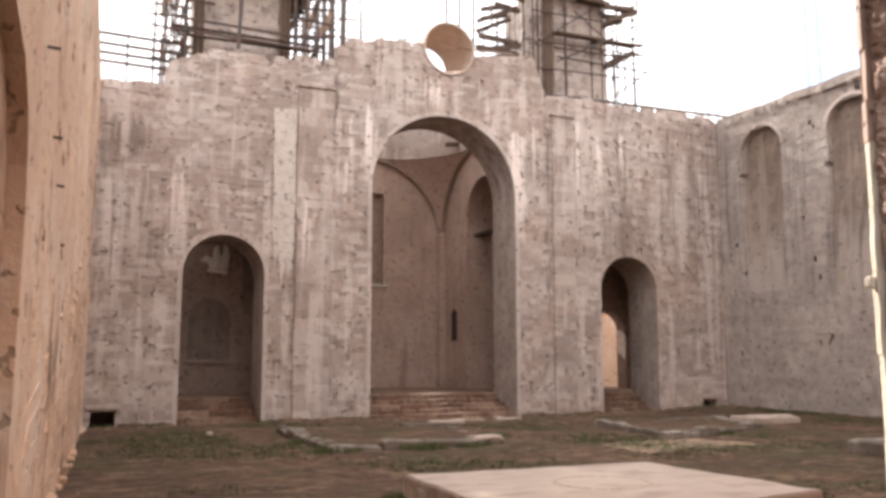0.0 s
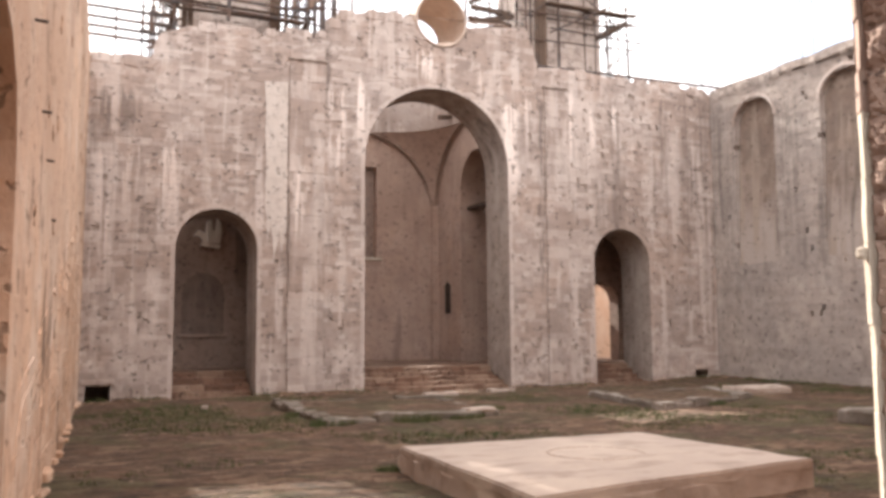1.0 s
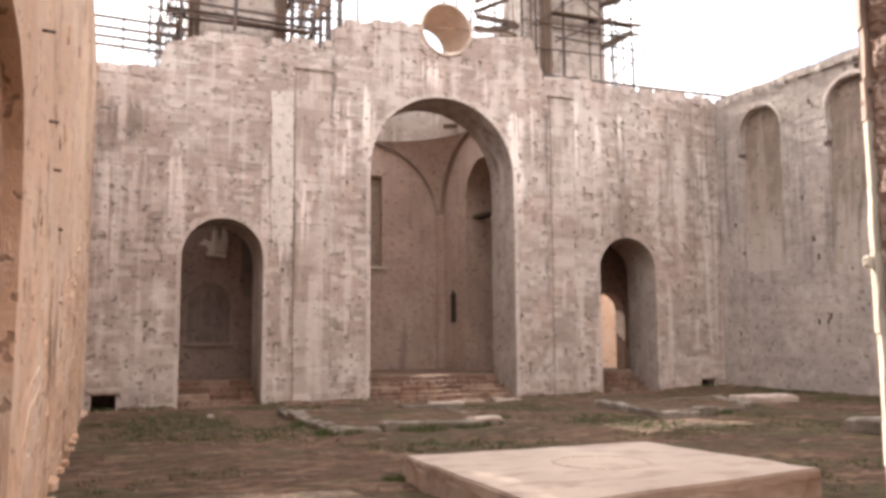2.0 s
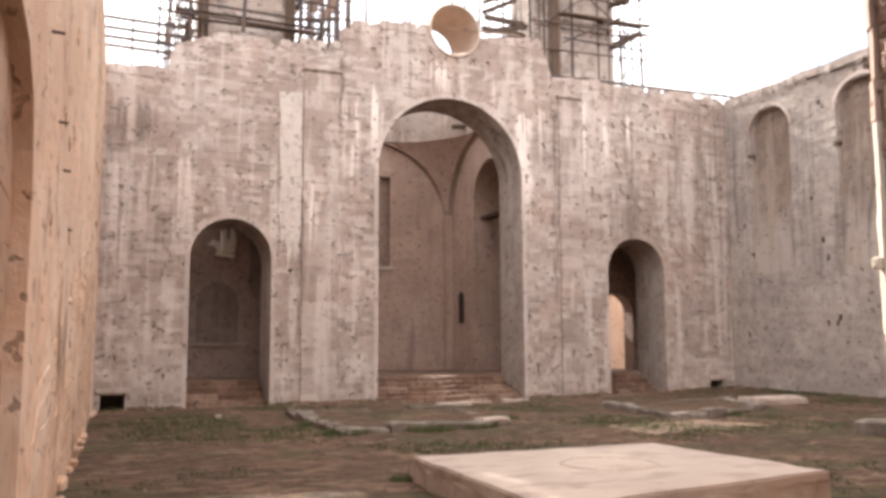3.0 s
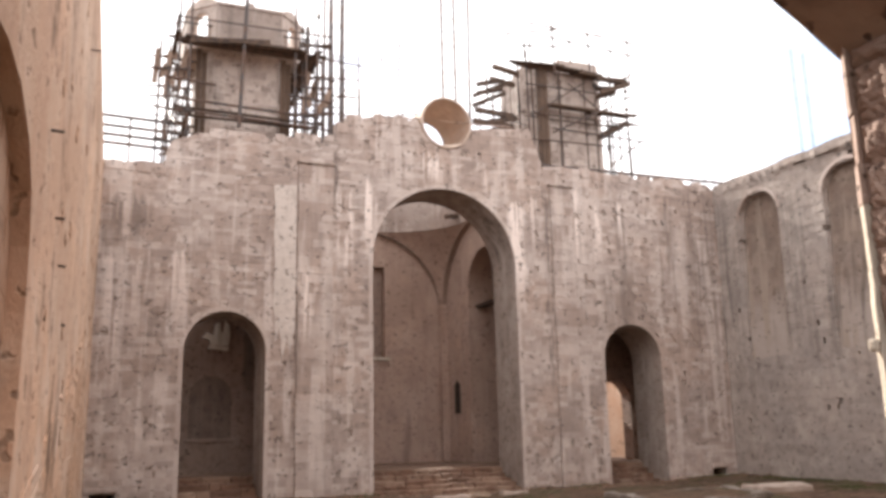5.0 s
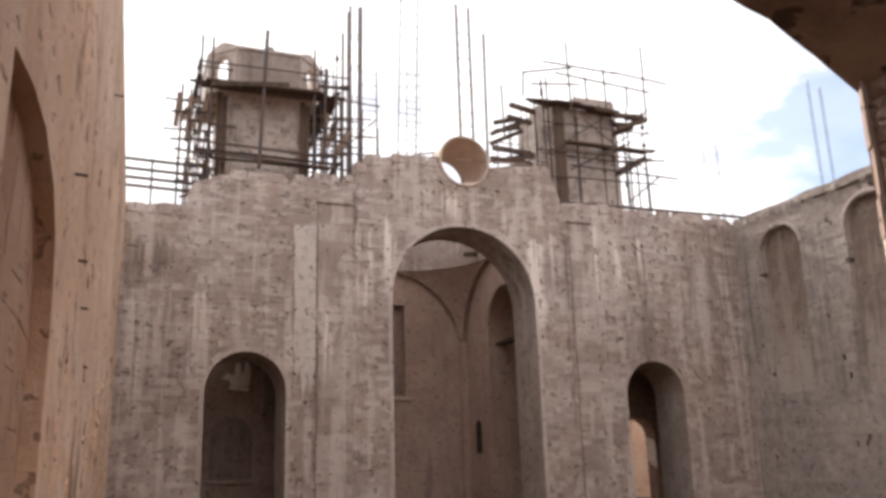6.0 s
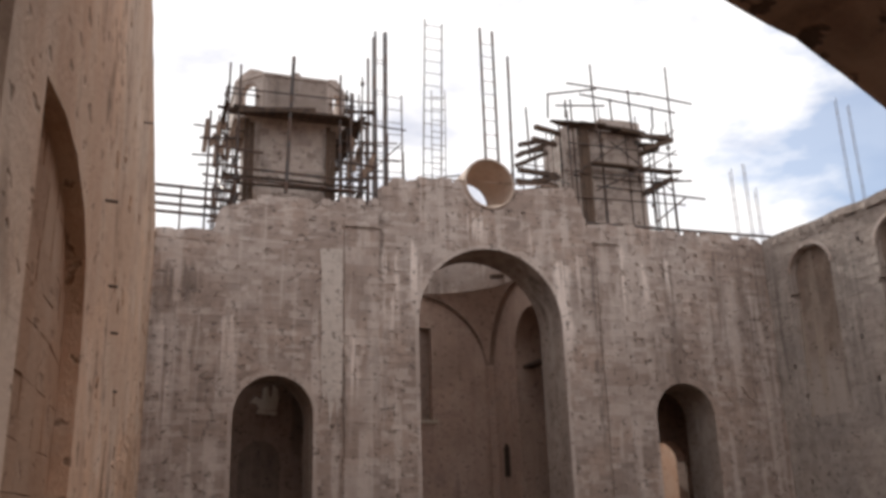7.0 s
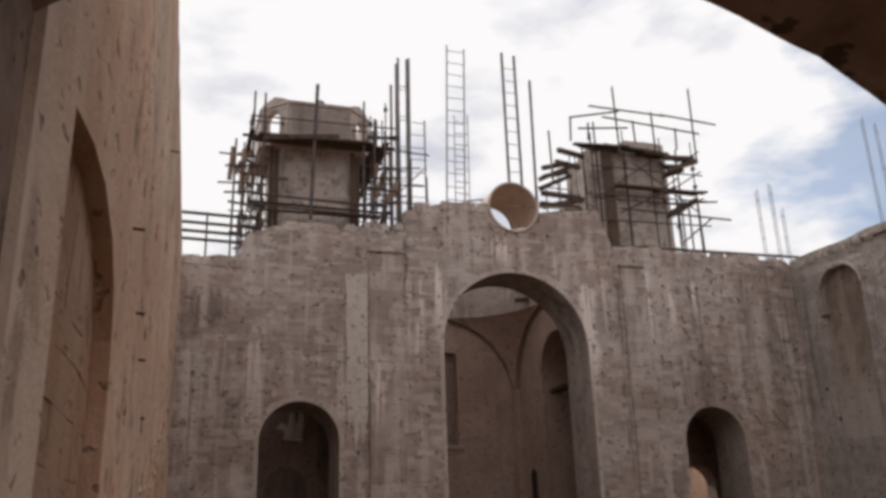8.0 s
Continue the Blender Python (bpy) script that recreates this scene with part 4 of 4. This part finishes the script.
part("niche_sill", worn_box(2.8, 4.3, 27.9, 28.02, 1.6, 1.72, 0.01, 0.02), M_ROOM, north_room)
remnant = part("plaster_remnant", extrude_poly([(3.5, 4.6), (4.05, 4.62), (4.1, 4.95), (4.06, 5.28), (3.92, 5.42), (3.87, 5.02), (3.8, 5.05), (3.76, 5.36), (3.62, 5.3), (3.58, 4.93), (3.36, 5.02), (3.2, 4.84), (3.42, 4.8)], put_n, 0.06, 0.05), M_LIME, north_room, "pale broken patch of carved plaster")
part("ledge", extrude_poly([(3.42, 4.5), (4.02, 4.44), (4.06, 4.56), (3.44, 4.62)], put_n, 0.1, 0.09), M_LIME, remnant)
for u in (3.68, 3.97):
    part("flute", extrude_poly([(u - 0.03, 4.66), (u + 0.03, 4.66), (u + 0.04, 5.2), (u - 0.02, 5.24)], put_n, 0.04, 0.085), M_LIME, remnant)
south_room, put_s = side_room("south_room", "side room with an arched way to a bright court", 14.6, 20.2, 28.0, (18.4, 0.72, 2.85))
setting(part("court_wall", box_bm(15.5, 22.0, 31.6, 32.0, 0.2, 4.0), M_PLASTER), "peach plastered court wall seen through the arch", "wall")


# ---- towers ----
def chamfered(h, c):
    return [(-h + c, -h), (h - c, -h), (h, -h + c), (h, h - c), (h - c, h), (-h + c, h), (-h, h - c), (-h, -h + c)]


def prism(pts, z0, z1, ox, oy, bm=None):
    bm = bm or bmesh.new()
    a = [bm.verts.new((ox + x, oy + y, z0)) for x, y in pts]
    b = [bm.verts.new((ox + x, oy + y, z1)) for x, y in pts]
    fs = [bm.faces.new(a[::-1]), bm.faces.new(b)]
    k = len(pts)
    for i in range(k):
        fs.append(bm.faces.new((a[i], a[(i + 1) % k], b[(i + 1) % k], b[i])))
    return bm


def face_place(p, q):
    d = Vector((q[0] - p[0], q[1] - p[1]))
    length = d.length
    d.normalize()
    nrm = Vector((d.y, -d.x))

    def put(u, w, z):
        return (p[0] + d.x * u + nrm.x * w, p[1] + d.y * u + nrm.y * w, z)
    return put, length


def tower(name, label, ox, oy, h, c, ztop, lantern, seed):
    tw = thing(name, label, "tower")
    part("core", prism(chamfered(h - 0.1, c), 6.0, ztop - 0.1, ox, oy), M_CORE, tw)
    pts = [(ox + x, oy + y) for x, y in chamfered(h, c)]
    for i in (7, 0, 1, 2, 6):
        put, length = face_place(pts[i], pts[(i + 1) % 8])

        def spans(z, length=length):
            return [(0.0, length)]
        lay_stones(tw, put, spans, 9.0, ztop - 0.15, M_TOWER, lambda u, z: i == 0, seed + i, depth=0.1, gap=0.02, singles=60, rows=(0.18, 0.26))
    if lantern:
        hh, cc = 1.84, 0.8
        part("lantern_floor", prism(chamfered(1.9, 0.8), ztop - 0.12, ztop + 0.02, ox, oy), M_TOWER, tw)
        lp = [(ox + x, oy + y) for x, y in chamfered(hh, cc)]
        for i in range(8):
            put, length = face_place(lp[i], lp[(i + 1) % 8])
            m = length / 2
            zt = ztop + 1.35
            if i in (3, 4, 5):
                o = [(0, ztop), (length, ztop), (length, ztop + 0.5), (m, ztop + 0.35), (0, ztop + 0.55)]
            elif i % 2:
                r = 0.27
                o = [(0, ztop), (m - r, ztop), (m - r, ztop + 0.75)] + arc(m, r, ztop + 0.75, 10)[1:-1] + [(m + r, ztop + 0.75), (m + r, ztop), (length, ztop), (length, zt), (m + 0.4, zt + 0.1), (m, zt + 0.26), (m - 0.4, zt + 0.1), (0, zt)]
            else:
                o = [(0, ztop), (length, ztop), (length, zt), (length * 0.6, zt - 0.05), (length * 0.55, zt + 0.12), (length * 0.45, zt + 0.12), (length * 0.4, zt - 0.04), (0, zt)]
            lw = part("lantern_wall", extrude_poly(o, put, 0.16), M_TOWER, tw, "thin pale lantern wall")
            if i in (1, 2, 0, 6, 7):
                if i % 2:
                    hood = [(m - 0.37, ztop + 0.1)] + arc(m, 0.37, ztop + 0.75, 12) + [(m + 0.37, ztop + 0.1), (m + 0.275, ztop + 0.1)] + arc(m, 0.275, ztop + 0.75, 12)[::-1] + [(m - 0.275, ztop + 0.1)]
                    part("hood", extrude_poly(hood, put, 0.1, 0.05), M_TOWER, lw, "raised window hood")
                part("coping", extrude_poly([(0.05, zt - 0.12), (length - 0.05, zt - 0.12), (length - 0.05, zt - 0.02), (0.05, zt - 0.02)], put, 0.1, 0.04), M_TOWER, lw)
    else:
        part("cap_block", worn_box(ox - 0.5, ox + 1.2, oy - h, oy - h + 0.9, ztop - 0.1, ztop + 0.28, 0.04, 0.04, 3), M_TOWER, tw)
        part("cap_block", worn_box(ox - h, ox - 0.7, oy - h + 0.3, oy, ztop - 0.1, ztop + 0.12, 0.05, 0.05, 3), M_TOWER, tw)
    return tw


TL, TR, TY = 4.05, 15.95, 27.45
tower("stair_tower", "octagonal stone turret with a small arched lantern, wrapped in scaffolding", TL, TY, 1.42, 0.4, 13.9, True, 100)
tower("stair_tower", "unfinished octagonal stone turret with a broken top in scaffolding", TR, TY, 1.64, 0.66, 15.0, False, 140)


# ---- scaffolding ----
def scaffold(name, label, ox, oy, h, z0, z1, lifts, seed, rails=0.0, bare_flank=False):
    """Tube scaffolding round a turret: standards, ledgers at each lift, planks and braces."""
    rg = random.Random(seed)
    sc = thing(name, label, "scaffolding")
    inner, outer = h + 0.15, h + 0.56
    posts = []
    for d in (inner, outer):
        for t in (-1.0, -0.36, 0.34, 1.0):
            posts += [(t * d, -d), (t * d, d)]
        for t in (-0.36, 0.36):
            posts += [(-d, t * d), (d, t * d)]
    for x, y in posts:
        if not bare_flank and y < 0 and abs(x) < 0.5 * inner:
            continue
        e = z1 + rg.uniform(-0.5, 0.9)
        if abs(x) < outer - 0.05 and y < -outer + 0.1:
            e = z1 + rg.uniform(-0.2, 0.9)
        lean = rg.uniform(-0.05, 0.05)
        sd = part("standard", tube((ox + x, oy + y, z0), (ox + x + lean, oy + y, e), rg.choice((0.024, 0.028, 0.034))), M_STEEL, sc)
        if y < 0:
            for _ in range(2):
                zc = rg.uniform(z0 + 0.6, e - 0.2)
                xc = ox + x + lean * (zc - z0) / (e - z0)
                part("coupler", box_bm(xc - 0.06, xc + 0.06, oy + y - 0.06, oy + y + 0.06, zc - 0.06, zc + 0.06), M_STEEL, sd)
    z = z0 + 0.5
    while z < z1 + rails:
        for d in (inner, outer):
            for a, b in (((-d, -d), (d, -d)), ((d, -d), (d, d)), ((-d, -d), (-d, d)), ((-d, d), (d, d))):
                if bare_flank and a[0] < 0 and b[0] < 0:
                    continue
                if rg.random() < (0.2 if not bare_flank and a[1] < 0 and b[1] < 0 else 0.55):
                    e1, e2 = rg.uniform(0.05, 0.5), rg.uniform(0.05, 0.5)
                    v = Vector((b[0] - a[0], b[1] - a[1], 0)).normalized()
                    dz = rg.uniform(-0.06, 0.06)
                    part("ledger", tube((ox + a[0] - v.x * e1, oy + a[1] - v.y * e1, z + dz), (ox + b[0] + v.x * e2, oy + b[1] + v.y * e2, z - dz), 0.027), M_STEEL, sc)
        z += rg.uniform(0.75, 1.1)
    for zl in lifts:
        for side in range(3 if bare_flank else 4):
            for k in range(4):
                off = inner + 0.04 + k * 0.14
                if rg.random() < (0.6 if zl > 14.5 else 0.35):
                    continue
                over = rg.uniform(0.0, 0.45)
                w = box_bm(-off - over * rg.random(), off + over, -0.07, 0.07, 0, 0.04)
                m = Matrix.Translation((ox, oy, zl + 0.02 * k + rg.uniform(-0.03, 0.03))) @ Matrix.Rotation(side * math.pi / 2, 4, "Z") @ Matrix.Translation((0, -off, 0)) @ Matrix.Rotation(rg.uniform(-0.03, 0.03), 4, "Y")
                bmesh.ops.transform(w, matrix=m, verts=w.verts)
                part("plank", w, M_WOOD, sc)
    for i in range(0 if bare_flank else 24):
        side = rg.randrange(1, 3)
        d, zq = rg.uniform(inner, outer), rg.uniform(z0 + 1.0, z1 + 0.2)
        t, ln = rg.uniform(-inner, inner), rg.uniform(0.35, 0.95)
        dirn = ((0, -1), (1, 0), (-1, 0))[side]
        base = (t, -d) if side == 0 else (dirn[0] * d, t)
        m = Matrix.Translation((ox + base[0], oy + base[1], zq)) @ Matrix.Rotation(math.atan2(dirn[1], dirn[0]) + rg.uniform(-0.35, 0.35), 4, "Z") @ Matrix.Rotation(rg.uniform(-0.3, 0.12), 4, "Y")
        w = box_bm(-0.4, ln * (0.35 if side == 0 else 0.9), -0.05, 0.05, 0, 0.05)
        bmesh.ops.transform(w, matrix=m, verts=w.verts)
        part("putlog", w, M_WOOD, sc)
    for i in range(4):
        zb = rg.uniform(z0 + 0.3, z1 - 1.6)
        s = rg.choice((-1, 1))
        if i % 2:
            part("brace", tube((ox + s * outer, oy - outer * 0.9, zb), (ox + s * outer, oy + outer * 0.6, zb + 1.6), 0.024), M_STEEL, sc)
        elif bare_flank:
            part("brace", tube((ox - s * outer, oy - outer, zb), (ox + s * outer * 0.2, oy - outer, zb + 1.7), 0.024), M_STEEL, sc)
    return sc


scaffold("scaffolding", "rusty tube scaffolding with planks round the taller turret", TL, TY, 1.6, 9.2, 14.6, (11.3, 13.7), 51)
scaffold("scaffolding", "dense tube scaffolding with stacked planks round the broken turret", TR, TY, 1.5, 9.6, 15.0, (), 52, 0.0, True)


# working platform on top of the broken turret: decks, brackets and guard rails
wp = thing("work_platform", "ragged timber platform with brackets and guard rails on the broken turret", "platform")
rg = random.Random(57)
for x0, x1, z0, z1 in ((13.4, 15.2, 14.62, 14.7), (14.6, 16.8, 14.72, 14.62), (16.0, 18.0, 14.6, 14.48), (14.7, 18.2, 13.2, 13.16), (16.4, 18.3, 13.1, 13.22)):
    for k in range(3):
        y = 25.3 + 0.15 * k
        part("plank", beam((x0 + rg.uniform(-0.3, 0.2), y, z0 + 0.03 * k), (x1 + rg.uniform(-0.2, 0.3), y + rg.uniform(-0.1, 0.1), z1 + 0.03 * k), 0.16, 0.06), M_WOOD, wp)
for x, z, dx, dz in ((11.75, 13.15, 1.5, 0.85), (11.95, 13.65, 1.2, 0.5), (12.5, 14.32, 1.2, 0.1), (11.75, 12.6, 1.7, 0.15), (11.75, 12.08, 1.8, 0.6), (12.2, 11.75, 1.4, 0.5)):
    for k in range(2):
        y = 25.3 + 0.9 * k + rg.uniform(-0.1, 0.2)
        part("bracket", beam((x + 0.35 * k, y, z), (x + dx + 0.35 * k, y + 0.5, z + dz), 0.14, 0.16), M_WOOD, wp)
for x, z, dx, dz in ((16.75, 12.25, 1.15, 0.58), (16.8, 13.9, 1.2, 0.45), (16.7, 14.4, 1.1, 0.05)):
    for k in range(2):
        y = 25.2 + 0.8 * k
        part("bracket", beam((x, y, z), (x + dx + rg.uniform(-0.1, 0.2), y - 0.1, z + dz), 0.12, 0.17), M_WOOD, wp)
for p, q in (((12.9, 15.5), (14.9, 15.98)), ((13.7, 16.06), (16.8, 16.02)), ((16.6, 16.06), (19.0, 15.92)), ((14.2, 15.68), (18.2, 15.45)), ((13.2, 15.1), (15.2, 15.35)), ((14.6, 12.17), (19.1, 12.08)), ((16.9, 11.0), (18.3, 12.1)), ((16.5, 12.5), (18.6, 12.75)), ((14.6, 12.0), (16.9, 13.2))):
    part("rail", tube((p[0], 25.0, p[1]), (q[0], 25.0, q[1]), 0.035), M_STEEL, wp)
for x, z0, z1 in ((12.9, 14.6, 15.55), (14.82, 14.2, 17.0), (16.3, 14.6, 16.15), (18.0, 14.4, 17.35), (13.6, 14.7, 15.4), (15.5, 14.8, 15.7), (17.2, 14.7, 15.6), (17.0, 10.6, 12.7), (17.4, 10.6, 12.5), (17.85, 10.6, 13.1), (12.1, 13.0, 14.9)):
    part("post", tube((x, 25.05, z0), (x + rg.uniform(-0.06, 0.06), 25.05, z1), 0.035), M_STEEL, wp)

# deck under the lantern of the taller turret
ld = thing("lantern_deck", "dark plank deck with a heavy post before the lantern", "platform")
for k in range(4):
    part("plank", beam((1.95 + rg.uniform(-0.2, 0.2), 25.0 + 0.18 * k, 13.62 + 0.05 * (k % 2)), (5.65 + rg.uniform(-0.2, 0.2), 25.0 + 0.18 * k, 13.68 + 0.05 * (k % 2)), 0.17, 0.07), M_WOOD, ld)
part("plank", beam((2.2, 24.98, 13.5), (4.6, 24.98, 13.78), 0.1, 0.16), M_WOOD, ld)
part("post", tube((3.72, 25.0, 10.9), (3.88, 25.0, 15.6), 0.06), M_STEEL, ld)
for x0, x1, z in ((1.9, 6.2, 11.55), (1.9, 6.0, 11.2), (1.5, 3.0, 12.2), (5.2, 6.6, 12.1)):
    part("rail", tube((x0, 25.0, z + 0.05), (x1, 25.0, z - 0.05), 0.04), M_STEEL, ld)
for x, z1 in ((2.2, 15.1), (5.4, 15.2), (1.35, 13.4), (1.6, 12.6), (5.75, 14.6), (6.1, 14.2)):
    part("post", tube((x, 25.05, 10.3), (x + 0.03, 25.05, z1), 0.035), M_STEEL, ld)
# timber hoist screen on the turret's flank
for dx, label in ((-2.45, "brown timber hoarding hung on the scaffold"), (2.1, "brown timber hoarding beside the cages")):
    hb = thing("hoarding", label, "hoarding")
    rg = random.Random(int(dx * 10))
    for i in range(5):
        x = TL + dx - 0.35 + i * 0.17
        low, high = 11.9 + rg.uniform(-0.25, 0.5), 13.2 + rg.uniform(-0.5, 0.25)
        if i == 3:
            part("board", beam((x, TY - 1.94, low), (x + 0.1, TY - 1.94, low + 0.45), 0.03, 0.15), M_PANEL, hb)
            low += 0.85
        part("board", beam((x, TY - 1.94, low), (x + rg.uniform(0.05, 0.22), TY - 1.94, high), 0.03, 0.15), M_PANEL, hb)
    for zr in (11.75, 12.65):
        part("rail", tube((TL + dx - 0.5, TY - 1.98, zr), (TL + dx + 0.6, TY - 1.98, zr + 0.1), 0.035), M_STEEL, hb)
    part("rail", tube((TL + dx - 0.7, TY - 1.9, 12.1), (TL + dx + 0.8, TY - 1.9, 12.15), 0.03), M_STEEL, hb)
    part("rail", tube((TL + dx - 0.7, TY - 1.9, 13.1), (TL + dx + 0.8, TY - 1.9, 13.05), 0.03), M_STEEL, hb)
for x0 in (2.48, 5.12):
    st = thing("timber_shuttering", "tall brown boards standing against the turret shaft", "shuttering")
    for i in range(2):
        part("board", box_bm(x0 + i * 0.17, x0 + 0.155 + i * 0.17, TY - 1.62, TY - 1.56, 9.9, 13.65 - 0.12 * i), M_WOOD, st)
# dark timber upright in the re-entrant corner of the broken turret
sh = thing("timber_shuttering", "dark brown timber shuttering standing against the turret", "shuttering")
for i in range(3):
    part("board", box_bm(14.25 + i * 0.16, 14.39 + i * 0.16, TY - 2.0, TY - 1.95, 10.0, 14.8 - 0.1 * i), M_WOOD, sh)


# loose scaffold frame between the turret and the cages
lf = thing("loose_scaffold", "light tube frame between the turret and the reinforcement", "scaffolding")
rg = random.Random(91)
for x, z in ((6.6, 14.2), (6.95, 15.4), (7.3, 13.8), (7.9, 13.2)):
    part("standard", tube((x, 26.2, 9.8), (x + rg.uniform(-0.05, 0.05), 26.2, z), 0.035), M_STEEL, lf)
for z in (10.9, 11.6, 12.2, 12.8, 13.4, 14.1):
    part("ledger", tube((6.2 + rg.uniform(-0.3, 0.2), 26.2, z), (8.0 + rg.uniform(-0.4, 0.3), 26.2, z + rg.uniform(-0.15, 0.1)), 0.028), M_STEEL, lf)
for z in (10.7, 12.0):
    part("brace", tube((6.4, 26.15, z), (7.8, 26.15, z + 1.5), 0.026), M_STEEL, lf)


# ---- reinforcement cages ----
def cage(label, x, y, w, z0, z1, step, lean, seed, bars=4, r=0.022):
    rg = random.Random(seed)
    cg = thing("rebar_cage", label, "reinforcement", "reinforcement cages")
    feet = [(-w / 2, 0), (w / 2, 0), (w / 2, w * 0.7), (-w / 2, w * 0.7)][:bars]
    tops = []
    for fx, fy in feet:
        e = z1 + rg.uniform(-0.35, 0.2)
        tops.append(e)
        part("bar", tube((x + fx, y + fy, z0), (x + fx + lean, y + fy, e), r), M_BAR, cg)
    z = z0 + 0.2
    while z < min(tops) - 0.1 and bars > 1:
        k = lean * (z - z0) / (z1 - z0)
        for a in range(bars if bars > 2 else 1):
            p, q = feet[a], feet[(a + 1) % bars]
            part("stirrup", tube((x + p[0] + k, y + p[1], z + rg.uniform(-0.02, 0.02)), (x + q[0] + k, y + q[1], z + rg.uniform(-0.02, 0.02)), 0.016), M_BAR, cg)
        z += step * rg.uniform(0.93, 1.07)
    return cg


cage("tall rusty reinforcement cage rising behind the wall", 7.55, 28.0, 0.42, 10.9, 18.9, 1.3, 0.05, 61, 4, 0.05)
cage("short reinforcement ladder with close rungs", 8.05, 27.9, 0.6, 10.9, 16.5, 0.5, 0.0, 62, 2, 0.03)
cage("tall slender reinforcement cage with even rungs", 9.45, 28.0, 0.7, 10.9, 19.8, 0.52, 0.28, 63, 2, 0.028)
cage("short reinforcement cage beside the taller one", 9.85, 28.3, 0.55, 10.9, 16.9, 0.5, 0.1, 64, 2, 0.018)
cage("leaning thick reinforcement cage over the round window", 11.95, 28.0, 0.52, 11.0, 19.8, 0.55, -0.02, 65, 2, 0.055)
cage("single thick reinforcement bar", 12.8, 28.0, 0.1, 11.0, 18.9, 9.0, 0.06, 66, 1, 0.055)
for i, (x, z) in enumerate(((6.0, 15.0), (6.35, 15.6), (6.7, 16.2), (7.05, 17.6))):
    cage("single upright reinforcement bar", x, 27.6, 0.1, 10.6, z, 9.0, 0.0, 70 + i, 1, 0.05 if i == 3 else 0.03)
for i, (x, z) in enumerate(((22.95, 14.9), (23.65, 15.2), (24.1, 14.2), (29.3, 18.9), (30.0, 18.6))):
    cage("distant upright reinforcement bars", x, 28.0, 0.12, 0.0, z, 0.9, -0.12, 80 + i, 2, 0.017)
# bent bars beside the round window
bb = thing("bent_bars", "bent rusty bars beside the round window", "reinforcement")
for a, b in (((8.5, 25.0, 11.3), (8.9, 25.0, 11.95)), ((8.9, 25.0, 11.95), (9.5, 25.0, 12.05)), ((8.75, 25.1, 11.4), (9.3, 25.1, 11.6))):
    part("bar", tube(a, b, 0.03), M_BAR, bb)

# ---- rails on the wall tops ----
gr = thing("guard_rail", "four-bar steel guard rail on the low wall shoulder", "railing")
for i, z in enumerate((10.9, 10.6, 10.33, 10.08)):
    part("rail", tube((-0.9, 25.2, z + 0.02), (2.1, 25.2, z - 0.05), 0.05), M_STEEL, gr)
for x in (-0.5, 0.65, 1.35, 1.55):
    part("post", tube((x, 25.22, 9.0), (x, 25.22, 10.95), 0.03), M_STEEL, gr)
pr = thing("pipe_rail", "long thin steel pipe laid along the wall top", "pipe")
part("pipe", tube((13.6, 24.6, 10.6), (21.6, 24.6, 10.68), 0.05), M_STEEL, pr)
part("pipe", tube((16.8, 25.0, 10.52), (20.8, 25.0, 10.58), 0.035), M_STEEL, pr)
for x in (14.5, 17.0, 19.5, 21.2):
    part("foot", tube((x, 24.62, 10.1), (x, 24.62, 10.58), 0.02), M_STEEL, pr)

# ---- far hill behind the low shoulder ----
verts, faces = [], []
for i in range(33):
    a = radians(-70 + i * 3.2)
    for j, (d, h) in enumerate(((260, -3), (330, 34 + 14 * noise.noise((i * 0.35, 0, 0)) - 0.35 * i), (420, 20))):
        verts.append((d * math.sin(a), d * math.cos(a), h))
for i in range(32):
    for j in range(2):
        faces.append((i * 3 + j, i * 3 + 3 + j, i * 3 + 4 + j, i * 3 + 1 + j))
me = bpy.data.meshes.new("hill")
me.from_pydata(verts, [], faces)
me.materials.append(M_GRASS)
setting(new("hill", me), "low wooded hill far behind the ruin", "hill")

# ---- stone facings, last ----
lay_stones(wall_east, at_east, east_spans, -0.1, 11.6, M_STONE, lambda u, z: 6.0 < u < 9.6 and 0.0 < z < 7.0, 200, gap=0.11, widths=(0.14, 0.55), rows=(0.1, 0.2), depth=0.085)
lay_stones(wall_south, at_right, south_spans, -0.1, 10.3, M_STONE_GREY, lambda u, z: u > 17 and z < 4.0, 201, depth=0.28, gap=0.04, rows=(0.11, 0.2), widths=(0.15, 0.5))
